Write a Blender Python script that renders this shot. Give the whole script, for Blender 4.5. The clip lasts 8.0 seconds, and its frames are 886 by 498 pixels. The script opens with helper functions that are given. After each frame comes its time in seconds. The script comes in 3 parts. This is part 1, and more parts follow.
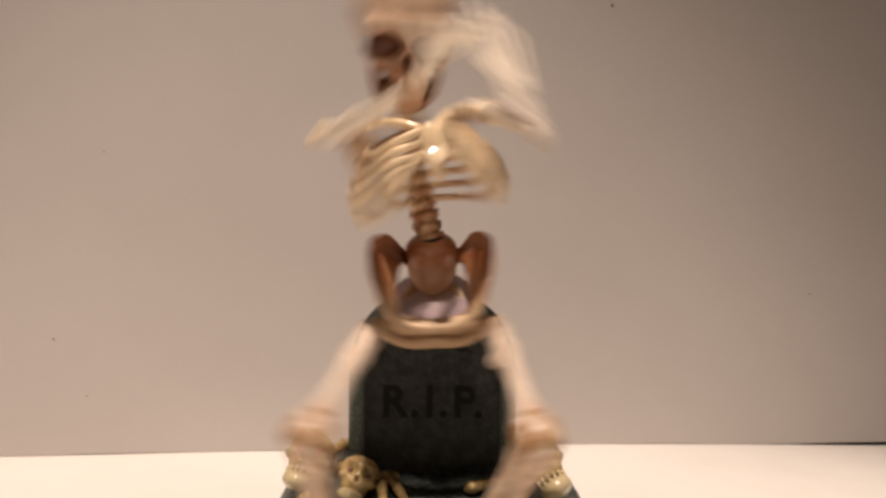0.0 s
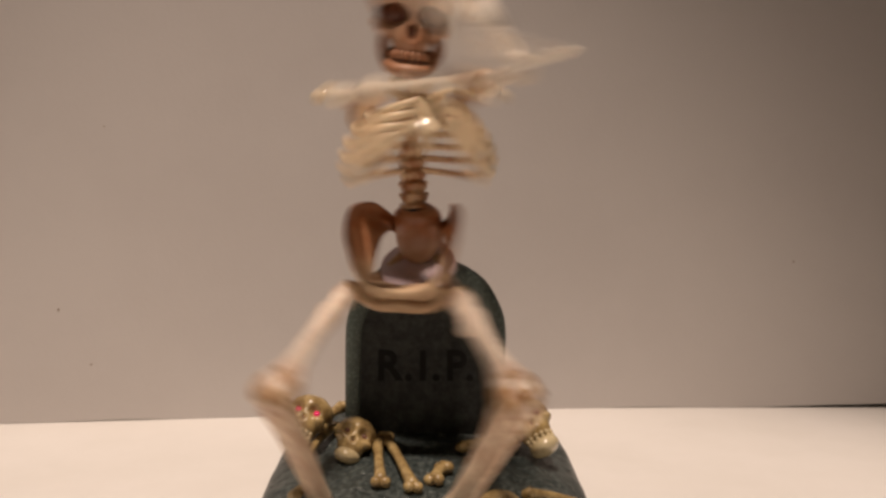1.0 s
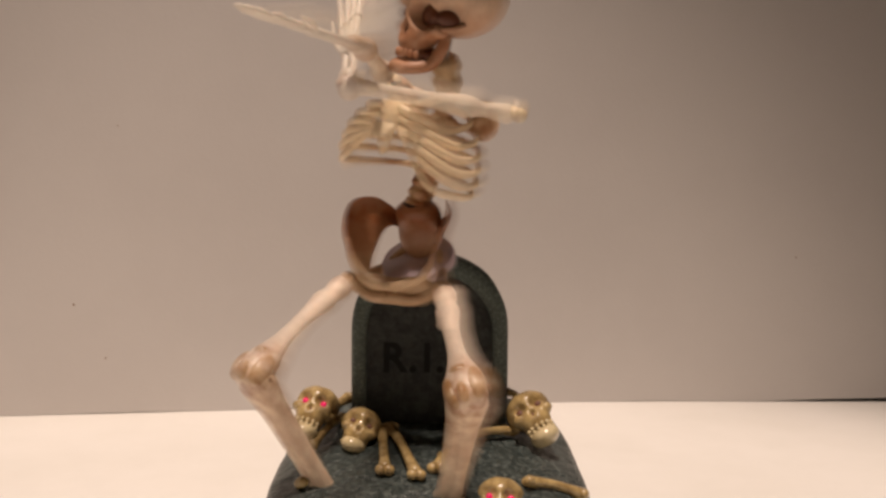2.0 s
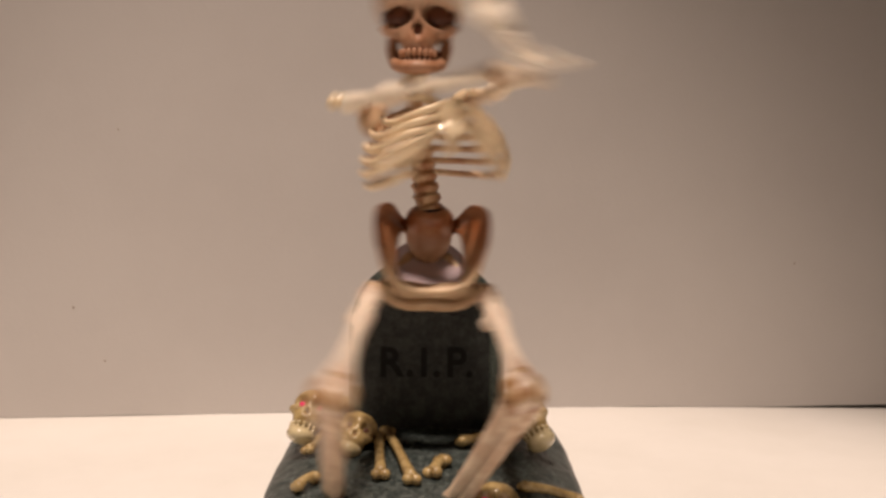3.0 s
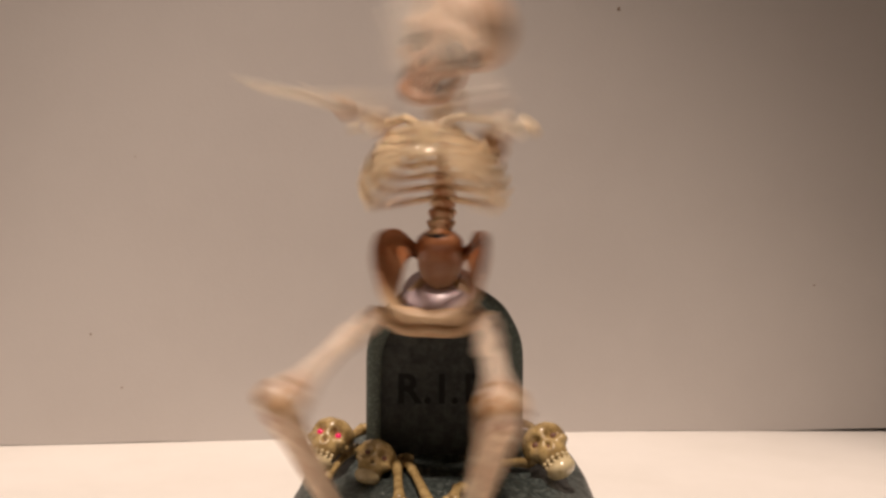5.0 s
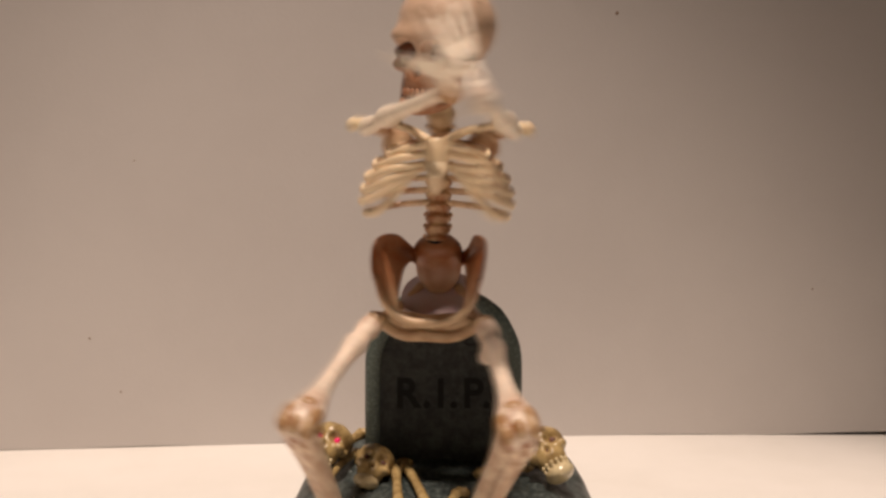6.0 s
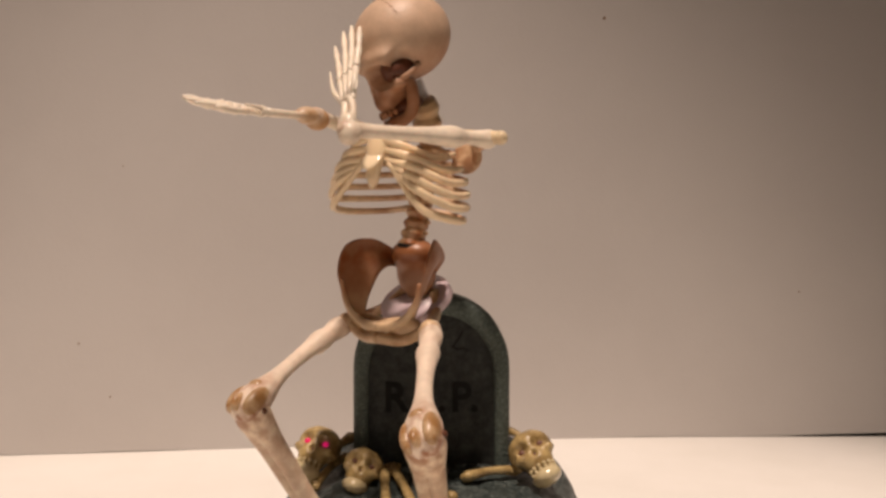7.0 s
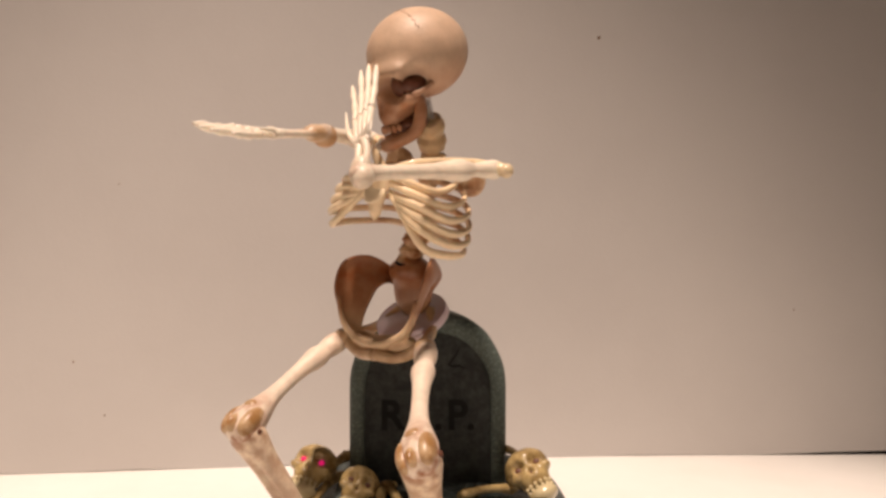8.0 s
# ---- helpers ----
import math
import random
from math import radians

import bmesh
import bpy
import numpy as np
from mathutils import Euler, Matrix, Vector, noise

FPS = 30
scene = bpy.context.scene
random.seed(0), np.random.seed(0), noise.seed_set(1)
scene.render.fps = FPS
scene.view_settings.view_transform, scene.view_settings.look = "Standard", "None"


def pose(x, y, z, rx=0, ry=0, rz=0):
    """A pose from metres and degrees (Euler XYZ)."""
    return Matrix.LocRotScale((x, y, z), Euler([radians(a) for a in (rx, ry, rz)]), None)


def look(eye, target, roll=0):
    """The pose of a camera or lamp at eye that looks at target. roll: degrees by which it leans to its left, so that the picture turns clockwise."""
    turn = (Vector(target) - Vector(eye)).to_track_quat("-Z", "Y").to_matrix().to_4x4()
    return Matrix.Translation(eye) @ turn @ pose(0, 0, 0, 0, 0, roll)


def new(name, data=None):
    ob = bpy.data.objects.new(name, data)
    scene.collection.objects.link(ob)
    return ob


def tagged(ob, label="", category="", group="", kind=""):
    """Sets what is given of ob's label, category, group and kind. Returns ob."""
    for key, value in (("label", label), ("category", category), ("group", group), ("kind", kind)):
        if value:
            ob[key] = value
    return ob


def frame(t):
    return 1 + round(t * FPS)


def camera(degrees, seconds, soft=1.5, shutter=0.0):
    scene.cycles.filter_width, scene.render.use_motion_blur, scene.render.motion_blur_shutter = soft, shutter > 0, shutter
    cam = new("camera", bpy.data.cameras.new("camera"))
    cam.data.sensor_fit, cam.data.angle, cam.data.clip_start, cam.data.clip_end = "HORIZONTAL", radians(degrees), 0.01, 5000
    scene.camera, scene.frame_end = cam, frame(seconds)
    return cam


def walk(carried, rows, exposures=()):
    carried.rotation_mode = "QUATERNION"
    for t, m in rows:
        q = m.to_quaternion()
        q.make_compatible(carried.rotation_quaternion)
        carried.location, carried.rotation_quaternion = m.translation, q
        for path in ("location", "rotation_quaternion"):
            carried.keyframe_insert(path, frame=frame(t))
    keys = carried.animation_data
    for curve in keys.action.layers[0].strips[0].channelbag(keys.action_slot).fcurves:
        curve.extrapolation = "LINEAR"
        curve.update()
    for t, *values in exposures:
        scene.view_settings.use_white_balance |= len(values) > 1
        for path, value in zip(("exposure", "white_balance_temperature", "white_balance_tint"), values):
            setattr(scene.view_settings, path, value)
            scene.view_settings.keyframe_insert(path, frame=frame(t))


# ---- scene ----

# ---------------------------------------------------------------- camera
cam = camera(50.0, 8.0, soft=2.9, shutter=2.0)
walk(cam, [
    (0, pose(-0.0081, -0.3971, 0.1295, 88.741, -0.697, -0.896)),
    (0.5, pose(-0.0088, -0.4039, 0.1286, 88.193, -0.748, -1.385)),
    (1, pose(-0.0059, -0.4122, 0.1280, 87.167, -0.331, -1.067)),
    (2.5, pose(-0.0003, -0.4240, 0.1263, 87.117, -0.395, -0.022)),
    (3, pose(0.0010, -0.4240, 0.1273, 87.335, -0.490, -0.051)),
    (3.5, pose(0.0018, -0.4226, 0.1287, 87.433, -0.608, -0.836)),
    (4, pose(0.0010, -0.4221, 0.1280, 87.775, 0.137, 0.072)),
    (4.5, pose(0.0001, -0.4215, 0.1290, 88.202, -0.004, 0.617)),
    (5, pose(-0.0004, -0.4224, 0.1295, 88.571, -0.053, 0.779)),
    (6.5, pose(-0.0003, -0.4236, 0.1311, 88.726, 0.072, 0.537)),
    (7, pose(0.0015, -0.4251, 0.1316, 88.855, 0.126, 0.206)),
    (7.5, pose(0.0008, -0.4251, 0.1322, 89.362, 0.095, 0.009)),
    (8, pose(0.0005, -0.4259, 0.1310, 90.002, 0.115, -0.147)),
], exposures=[(0.0, 0.15), (0.5, -0.10), (1.0, -0.20), (2.5, 0.02), (4.5, 0.02), (6.5, 0.0), (7.0, 0.02), (7.5, 0.16), (8.0, 0.36)])

# ---------------------------------------------------------------- light
world = bpy.data.worlds.new("room_light")
scene.world = world
world.use_nodes = True
world.node_tree.nodes["Background"].inputs["Color"].default_value = (1.0, 0.82, 0.72, 1)
world.node_tree.nodes["Background"].inputs["Strength"].default_value = 0.42

lamp = new("ceiling_spot", bpy.data.lights.new("ceiling_spot", "SPOT"))
lamp.data.energy = 164
lamp.data.color = (1.0, 0.79, 0.66)
lamp.data.shadow_soft_size = 0.07
lamp.data.spot_size = radians(33.4)
lamp.data.spot_blend = 0.6
lamp.matrix_world = look((-0.09, -0.52, 1.88), (-0.058, -0.21, 0.04))


# ---------------------------------------------------------------- materials
def material(name, color, rough=0.6, second=None, scale=40.0, amount=0.5, bump=0.0, bump_scale=200.0, spec=0.5, metal=0.0,
             coat=0.0, sss=0.0, stops=(0.4, 0.65)):
    m = bpy.data.materials.new(name)
    m.use_nodes = True
    nt = m.node_tree
    b = nt.nodes["Principled BSDF"]
    b.inputs["Roughness"].default_value = rough
    b.inputs["Metallic"].default_value = metal
    b.inputs["Specular IOR Level"].default_value = spec
    b.inputs["Coat Weight"].default_value = coat
    b.inputs["Subsurface Weight"].default_value = sss
    b.inputs["Subsurface Radius"].default_value = (0.006, 0.003, 0.002)
    b.inputs["Subsurface Scale"].default_value = 0.5
    co = nt.nodes.new("ShaderNodeTexCoord")
    if second:
        n = nt.nodes.new("ShaderNodeTexNoise")
        n.inputs["Scale"].default_value = scale
        n.inputs["Detail"].default_value = 6
        n.inputs["Roughness"].default_value = 0.65
        nt.links.new(co.outputs["Object"], n.inputs["Vector"])
        r = nt.nodes.new("ShaderNodeValToRGB")
        r.color_ramp.elements[0].position, r.color_ramp.elements[1].position = stops
        r.color_ramp.elements[0].color = (*color, 1)
        r.color_ramp.elements[1].color = (*[a + (c - a) * amount for a, c in zip(color, second)], 1)
        nt.links.new(n.outputs["Fac"], r.inputs["Fac"])
        nt.links.new(r.outputs["Color"], b.inputs["Base Color"])
    else:
        b.inputs["Base Color"].default_value = (*color, 1)
    if bump:
        n2 = nt.nodes.new("ShaderNodeTexNoise")
        n2.inputs["Scale"].default_value = bump_scale
        n2.inputs["Detail"].default_value = 5
        nt.links.new(co.outputs["Object"], n2.inputs["Vector"])
        bp = nt.nodes.new("ShaderNodeBump")
        bp.inputs["Strength"].default_value = bump
        bp.inputs["Distance"].default_value = 0.001
        nt.links.new(n2.outputs["Fac"], bp.inputs["Height"])
        nt.links.new(bp.outputs["Normal"], b.inputs["Normal"])
    return m


def bone_material(name, ends, pale=(0.86, 0.66, 0.42), brown=(0.30, 0.095, 0.022), axis=2, rough=0.38, patch=0.45):
    """Ivory plastic with a brown paint wash. ends: rows of (place on the axis in metres, wash from 0 to 1)."""
    m = material(name, pale, rough, tuple(c * 0.78 for c in pale), 110.0, 0.8, 0.12, 500.0, 0.5, sss=0.08)
    nt = m.node_tree
    b = nt.nodes["Principled BSDF"]
    old = b.inputs["Base Color"].links[0].from_socket
    co = next(n for n in nt.nodes if n.type == "TEX_COORD")
    sep = nt.nodes.new("ShaderNodeSeparateXYZ")
    nt.links.new(co.outputs["Object"], sep.inputs[0])
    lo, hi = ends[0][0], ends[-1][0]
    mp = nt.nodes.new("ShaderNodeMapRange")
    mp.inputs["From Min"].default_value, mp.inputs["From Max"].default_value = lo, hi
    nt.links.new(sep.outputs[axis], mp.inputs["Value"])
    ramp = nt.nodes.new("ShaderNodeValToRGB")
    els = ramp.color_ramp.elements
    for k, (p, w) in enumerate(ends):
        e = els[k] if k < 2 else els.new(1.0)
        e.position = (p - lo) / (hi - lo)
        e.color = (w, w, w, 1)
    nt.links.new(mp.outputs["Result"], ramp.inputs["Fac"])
    n = nt.nodes.new("ShaderNodeTexNoise")
    n.inputs["Scale"].default_value = 190
    n.inputs["Detail"].default_value = 4
    nt.links.new(co.outputs["Object"], n.inputs["Vector"])
    mul = nt.nodes.new("ShaderNodeMath")
    mul.operation = "MULTIPLY"
    nt.links.new(ramp.outputs["Color"], mul.inputs[0])
    add = nt.nodes.new("ShaderNodeMapRange")
    add.inputs["From Min"].default_value, add.inputs["From Max"].default_value = 0.36, 0.60
    add.inputs["To Min"].default_value, add.inputs["To Max"].default_value = patch, 1.0
    nt.links.new(n.outputs["Fac"], add.inputs["Value"])
    nt.links.new(add.outputs[0], mul.inputs[1])
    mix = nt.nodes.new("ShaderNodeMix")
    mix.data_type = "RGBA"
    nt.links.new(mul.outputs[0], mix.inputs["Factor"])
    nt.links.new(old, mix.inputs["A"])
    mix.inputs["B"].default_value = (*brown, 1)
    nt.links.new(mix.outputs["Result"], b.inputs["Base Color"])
    return m


M_PAPER = material("backdrop_card", (0.60, 0.567, 0.545), 0.85, (0.56, 0.526, 0.505), 9.0, 0.6, 0.10, 350.0, 0.3)
M_TABLE = material("table_paper", (0.86, 0.84, 0.80), 0.8, (0.80, 0.78, 0.73), 12.0, 0.6, 0.08, 300.0, 0.3)
M_WALL = material("room_paint", (0.62, 0.55, 0.48), 0.9, (0.56, 0.50, 0.43), 3.0, 0.6, 0.1, 90.0)
M_CEIL = material("ceiling_paint", (0.8, 0.77, 0.72), 0.9, (0.74, 0.71, 0.66), 3.0, 0.5, 0.1, 90.0)
M_GAP_SHADE = material("gap_shade", (0.03, 0.02, 0.018), 0.8, (0.05, 0.035, 0.03), 30.0, 0.5)
M_SPECK = material("speck_brown", (0.22, 0.14, 0.09), 0.8, (0.3, 0.2, 0.13), 900.0, 0.6)
M_STONE = material("stone_resin", (0.066, 0.086, 0.075), 0.6, (0.20, 0.25, 0.215), 800.0, 0.8, 0.7, 700.0, 0.5, stops=(0.48, 0.72))
M_MOUND = material("mound_resin", (0.026, 0.036, 0.034), 0.34, (0.16, 0.19, 0.178), 480.0, 0.85, 1.0, 480.0, 0.5, stops=(0.47, 0.70))
M_PANEL = material("panel_black", (0.019, 0.021, 0.020), 0.65, (0.050, 0.055, 0.050), 260.0, 0.8, 0.4, 400.0, 0.3)
M_LETTER = material("letter_black", (0.003, 0.003, 0.003), 0.9, (0.006, 0.006, 0.006), 300.0, 0.5)
M_ORN = material("ornament_resin", (0.50, 0.37, 0.165), 0.27, (0.20, 0.125, 0.045), 170.0, 0.85, 0.25, 300.0, 0.5, coat=0.35)
M_ORNJAW = material("ornament_pale", (0.66, 0.56, 0.34), 0.22, (0.42, 0.31, 0.14), 150.0, 0.6, 0.2, 300.0, 0.5, coat=0.35)
M_SOCKET = material("socket_brown", (0.095, 0.026, 0.010), 0.5, (0.15, 0.050, 0.018), 300.0, 0.7)
M_SUTURE = material("suture_brown", (0.34, 0.19, 0.12), 0.6, (0.42, 0.26, 0.17), 300.0, 0.7)
M_LILAC = material("lilac_plastic", (0.72, 0.58, 0.62), 0.35, (0.64, 0.50, 0.54), 60.0, 0.5, sss=0.1)
M_SPRING = material("spring_steel", (0.55, 0.55, 0.55), 0.25, (0.42, 0.42, 0.42), 300.0, 0.6, metal=1.0)
M_LED = material("red_led", (0.5, 0.01, 0.03), 0.2)
M_LED.node_tree.nodes["Principled BSDF"].inputs["Emission Color"].default_value = (1.0, 0.02, 0.20, 1)
M_LED.node_tree.nodes["Principled BSDF"].inputs["Emission Strength"].default_value = 0.42
M_RIB = bone_material("rib_bone", [(-0.030, 0.0), (-0.006, 0.08), (0.006, 0.75)], axis=1, pale=(0.90, 0.71, 0.47))
M_SPINE = bone_material("spine_bone", [(0.0, 0.95), (0.025, 0.85), (0.045, 0.7), (0.050, 0.25), (0.07, 0.15)], pale=(0.80, 0.62, 0.38))
M_LONG = bone_material("long_bone", [(0.0, 0.45), (0.010, 0.12), (0.044, 0.03), (0.054, 0.55), (0.068, 0.95)], pale=(0.88, 0.74, 0.60), patch=0.1)
M_KNEE = bone_material("knee_bone", [(0.040, 0.85), (0.060, 0.92), (0.070, 1.0)], pale=(0.84, 0.66, 0.44), brown=(0.32, 0.155, 0.045), patch=0.5)
M_SHIN = bone_material("shin_bone", [(-0.002, 0.95), (0.006, 0.65), (0.020, 0.48), (0.050, 0.26), (0.068, 0.6)], pale=(0.86, 0.70, 0.52), patch=0.05)
M_ARM = bone_material("arm_bone", [(0.0, 0.02), (0.008, 0.05), (0.060, 0.03), (0.069, 0.55), (0.075, 0.6)], pale=(0.90, 0.79, 0.64))
M_FORE = bone_material("forearm_bone", [(-0.006, 1.0), (0.008, 0.85), (0.018, 0.15), (0.056, 0.0)], pale=(0.92, 0.82, 0.68), brown=(0.40, 0.20, 0.065), patch=0.75)
M_FORE_PALE = bone_material("forearm_bone_pale", [(-0.006, 0.3), (0.008, 0.22), (0.018, 0.1), (0.056, 0.0)], pale=(0.92, 0.82, 0.68), brown=(0.40, 0.20, 0.065), patch=0.4)
M_PELVIS = bone_material("pelvis_bone", [(-0.018, 0.35), (-0.004, 0.25), (0.004, 0.8), (0.018, 1.0), (0.034, 0.85)], brown=(0.26, 0.080, 0.022), patch=0.9)
M_PUBIC = bone_material("pubic_bone", [(-0.018, 0.6), (-0.010, 0.35), (0.004, 0.5)], patch=0.5)
M_STERNUM = bone_material("breast_bone", [(0.020, 0.1), (0.050, 0.0)], pale=(0.88, 0.70, 0.46), rough=0.16)
M_GLINT = material("glint_gloss", (0.90, 0.76, 0.54), 0.10, (0.84, 0.68, 0.46), 160.0, 0.6, 0.05, 300.0, 0.7, coat=0.6)
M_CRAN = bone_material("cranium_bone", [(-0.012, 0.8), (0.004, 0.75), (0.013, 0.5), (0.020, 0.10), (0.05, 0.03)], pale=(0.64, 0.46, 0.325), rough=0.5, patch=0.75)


# ---------------------------------------------------------------- mesh helpers
def finish(name, verts, faces, mat, parent=None, label="", smooth=True):
    me = bpy.data.meshes.new(name)
    me.from_pydata([tuple(v) for v in verts], [], faces)
    me.validate()
    me.polygons.foreach_set("use_smooth", [smooth] * len(me.polygons))
    me.materials.append(mat)
    ob = new(name, me)
    if parent:
        ob.parent = parent
    if label:
        tagged(ob, label)
    return ob


def part(name, bm, mat, parent=None, label="", smooth=True):
    me = bpy.data.meshes.new(name)
    bmesh.ops.recalc_face_normals(bm, faces=bm.faces)
    bm.to_mesh(me)
    bm.free()
    me.polygons.foreach_set("use_smooth", [smooth] * len(me.polygons))
    me.materials.append(mat)
    ob = new(name, me)
    if parent:
        ob.parent = parent
    if label:
        tagged(ob, label)
    return ob


def spline(pts, n):
    """n points on a smooth line through pts."""
    p = np.array(pts, float)
    p = np.vstack([2 * p[0] - p[1], p, 2 * p[-1] - p[-2]])
    out = []
    for u in np.linspace(0, len(pts) - 1, n):
        i = min(int(u), len(pts) - 2)
        f = u - i
        a, b, c, d = p[i:i + 4]
        out.append(0.5 * (2 * b + (c - a) * f + (2 * a - 5 * b + 4 * c - d) * f * f + (3 * b - a - 3 * c + d) * f ** 3))
    return np.array(out)


def tube(path, radii, sides=10, flat=1.0, up=(0, 0, 1)):
    """Vertices and faces of a tube along a path; flat squeezes it along up."""
    path = np.array(path, float)
    n = len(path)
    radii = np.interp(np.linspace(0, 1, n), np.linspace(0, 1, len(radii)), radii) if len(radii) != n else np.array(radii)
    verts, faces = [], []
    s = None
    for i in range(n):
        t = path[min(i + 1, n - 1)] - path[max(i - 1, 0)]
        t /= np.linalg.norm(t) + 1e-12
        if s is None:
            s = np.cross(t, np.array(up, float))
            if np.linalg.norm(s) < 0.2:
                s = np.cross(t, (0.0, 1.0, 0.0))
        s = s - t * (s @ t)
        s /= np.linalg.norm(s)
        w = np.cross(s, t)
        for k in range(sides):
            a = 2 * math.pi * k / sides
            verts.append(path[i] + radii[i] * (math.cos(a) * s + flat * math.sin(a) * w))
    for i in range(n - 1):
        for k in range(sides):
            k2 = (k + 1) % sides
            faces.append((i * sides + k, i * sides + k2, (i + 1) * sides + k2, (i + 1) * sides + k))
    faces.append(tuple(reversed(range(sides))))
    faces.append(tuple((n - 1) * sides + k for k in range(sides)))
    return verts, faces


def join(*pieces):
    verts, faces = [], []
    for v, f in pieces:
        o = len(verts)
        verts += list(v)
        faces += [tuple(i + o for i in q) for q in f]
    return verts, faces


SPHERE = {}


def unit_sphere(level):
    if level not in SPHERE:
        bm = bmesh.new()
        bmesh.ops.create_icosphere(bm, subdivisions=level, radius=1)
        bm.verts.ensure_lookup_table()
        SPHERE[level] = (np.array([v.co[:] for v in bm.verts]), [tuple(v.index for v in f.verts) for f in bm.faces])
        bm.free()
    return SPHERE[level]


def ball(center, radii, level=2):
    v, f = unit_sphere(level)
    return v * np.array(radii) + np.array(center), f


def ell(p, c, r):
    """Rough signed distance to an ellipsoid."""
    q = (p - np.array(c)) / np.array(r)
    return (np.linalg.norm(q, axis=1) - 1) * min(r)


def blend_min(a, b, k):
    h = np.clip(0.5 + 0.5 * (b - a) / k, 0, 1)
    return b + (a - b) * h - k * h * (1 - h)


def blend_cut(a, b, k):
    return -blend_min(-a, b, k)


def star(field, center, level, reach):
    """Surface of a solid given by a signed field, seen from a centre inside it."""
    d, f = unit_sphere(level)
    c = np.array(center, float)
    steps = np.linspace(0.0, reach, 70)
    hit = np.full(len(d), reach)
    found = np.zeros(len(d), bool)
    prev = np.zeros(len(d))
    for s in steps[1:]:
        out = field(c + d * s) > 0
        first = out & ~found
        hit[first] = s
        prev[first] = s - steps[1]
        found |= out
    lo, hi = prev.copy(), hit.copy()
    for _ in range(14):
        mid = (lo + hi) / 2
        out = field(c + d * mid[:, None]) > 0
        hi = np.where(out, mid, hi)
        lo = np.where(out, lo, mid)
    return c + d * hi[:, None], f


# ---------------------------------------------------------------- the setting
def card_y(x, z):
    """The face of the bent card behind the toy."""
    bend = [float(np.interp(x + k * 0.012, [-0.7, -0.25, 0.0, 0.10, 0.2, 0.3, 0.7], [0.085, 0.130, 0.163, 0.1745, 0.178, 0.178, 0.17])) for k in range(-4, 5)]
    return sum(bend) / 9 + 0.0012 * noise.noise(Vector((x * 4, z * 5, 3))) + 0.02 * z * z


def build_room():
    # table top with a white paper sheet
    bm = bmesh.new()
    bmesh.ops.create_grid(bm, x_segments=40, y_segments=40, size=0.7)
    for v in bm.verts:
        v.co.y -= 0.15
        v.co.z = -0.0004 + 0.0004 * noise.noise(v.co * 6)
    g = bmesh.ops.extrude_face_region(bm, geom=bm.faces[:])
    for v in g["geom"]:
        if isinstance(v, bmesh.types.BMVert):
            v.co.z -= 0.03
    tagged(part("table_top", bm, M_TABLE), "white paper-covered table top under the toy", "table", kind="structure")

    # backdrop: a big bent sheet of card, slightly lifted at one end
    xs = np.linspace(-0.7, 0.7, 141)
    zs = np.linspace(0, 0.75, 40)
    verts, faces = [], []
    for side in (0, 1):
        for j, z in enumerate(zs):
            for i, x in enumerate(xs):
                lift = max(0.0, x - 0.215) * 0.035 if x < 0.4 else 0.0065
                verts.append((x, card_y(x, z) + 0.002 * side, z + lift + 0.0002 * math.sin(x * 60)))
    n, m = len(xs), len(zs)
    for side in (0, 1):
        o = side * n * m
        for j in range(m - 1):
            for i in range(n - 1):
                q = (o + j * n + i, o + j * n + i + 1, o + (j + 1) * n + i + 1, o + (j + 1) * n + i)
                faces.append(q if side == 0 else tuple(reversed(q)))
    o = len(verts)
    verts += verts[:n] + verts[n * m:n * m + n]
    for i in range(n - 1):
        faces.append((o + i + 1, o + i, o + n + i, o + n + i + 1))
    tagged(finish("backdrop", verts, faces, M_PAPER), "large bent sheet of off-white card behind the toy", "backdrop", kind="structure")

    # added board behind the card's lifted edge; its near-black colour stands for the gap's shade
    bm = bmesh.new()
    bmesh.ops.create_cube(bm, size=1, matrix=Matrix.Translation((0.3, 0.215, 0.4)) @ Matrix.Diagonal((2.0, 0.02, 0.8, 1)))
    bmesh.ops.bevel(bm, geom=bm.edges[:], offset=0.002, segments=2)
    tagged(part("gap_backing", bm, M_GAP_SHADE, smooth=False), "added near-black board that makes the gap under the card dark", "wall", kind="structure")

    # plain room
    for name, loc, size, mat in (
            ("wall_front", (0, -2.3, 0.984), (4.2, 0.1, 2.03), M_WALL), ("wall_far", (0, 1.5, 0.984), (4.2, 0.1, 2.03), M_WALL),
            ("wall_west", (-2.1, -0.4, 0.984), (0.1, 3.7, 2.03), M_WALL), ("wall_east", (2.1, -0.4, 0.984), (0.1, 3.7, 2.03), M_WALL),
            ("ceiling", (0, -0.4, 2.05), (4.2, 3.9, 0.1), M_CEIL), ("floor", (0, -0.4, -0.0816), (4.2, 3.9, 0.1), M_WALL)):
        bm = bmesh.new()
        bmesh.ops.create_cube(bm, size=1, matrix=Matrix.Translation(loc) @ Matrix.Diagonal((*size, 1)))
        tagged(part(name, bm, mat, smooth=False), "plain painted room surface", name.split("_")[0], kind="structure")


def build_specks():
    for x, z, r in ((-0.2160, 0.0650, 0.0006), (0.1010, 0.2645, 0.0010), (-0.1985, 0.0330, 0.0005), (-0.190, 0.170, 0.0004), (0.225, 0.092, 0.0005)):
        v, f = ball((0, 0, 0), (r, 0.0004, r * 1.2), 2)
        ob = tagged(finish("speck", v, f, M_SPECK), "tiny brown speck on the white card", "speck", "specks on the card")
        ob.location = (x, card_y(x, z) - 0.0001, z)


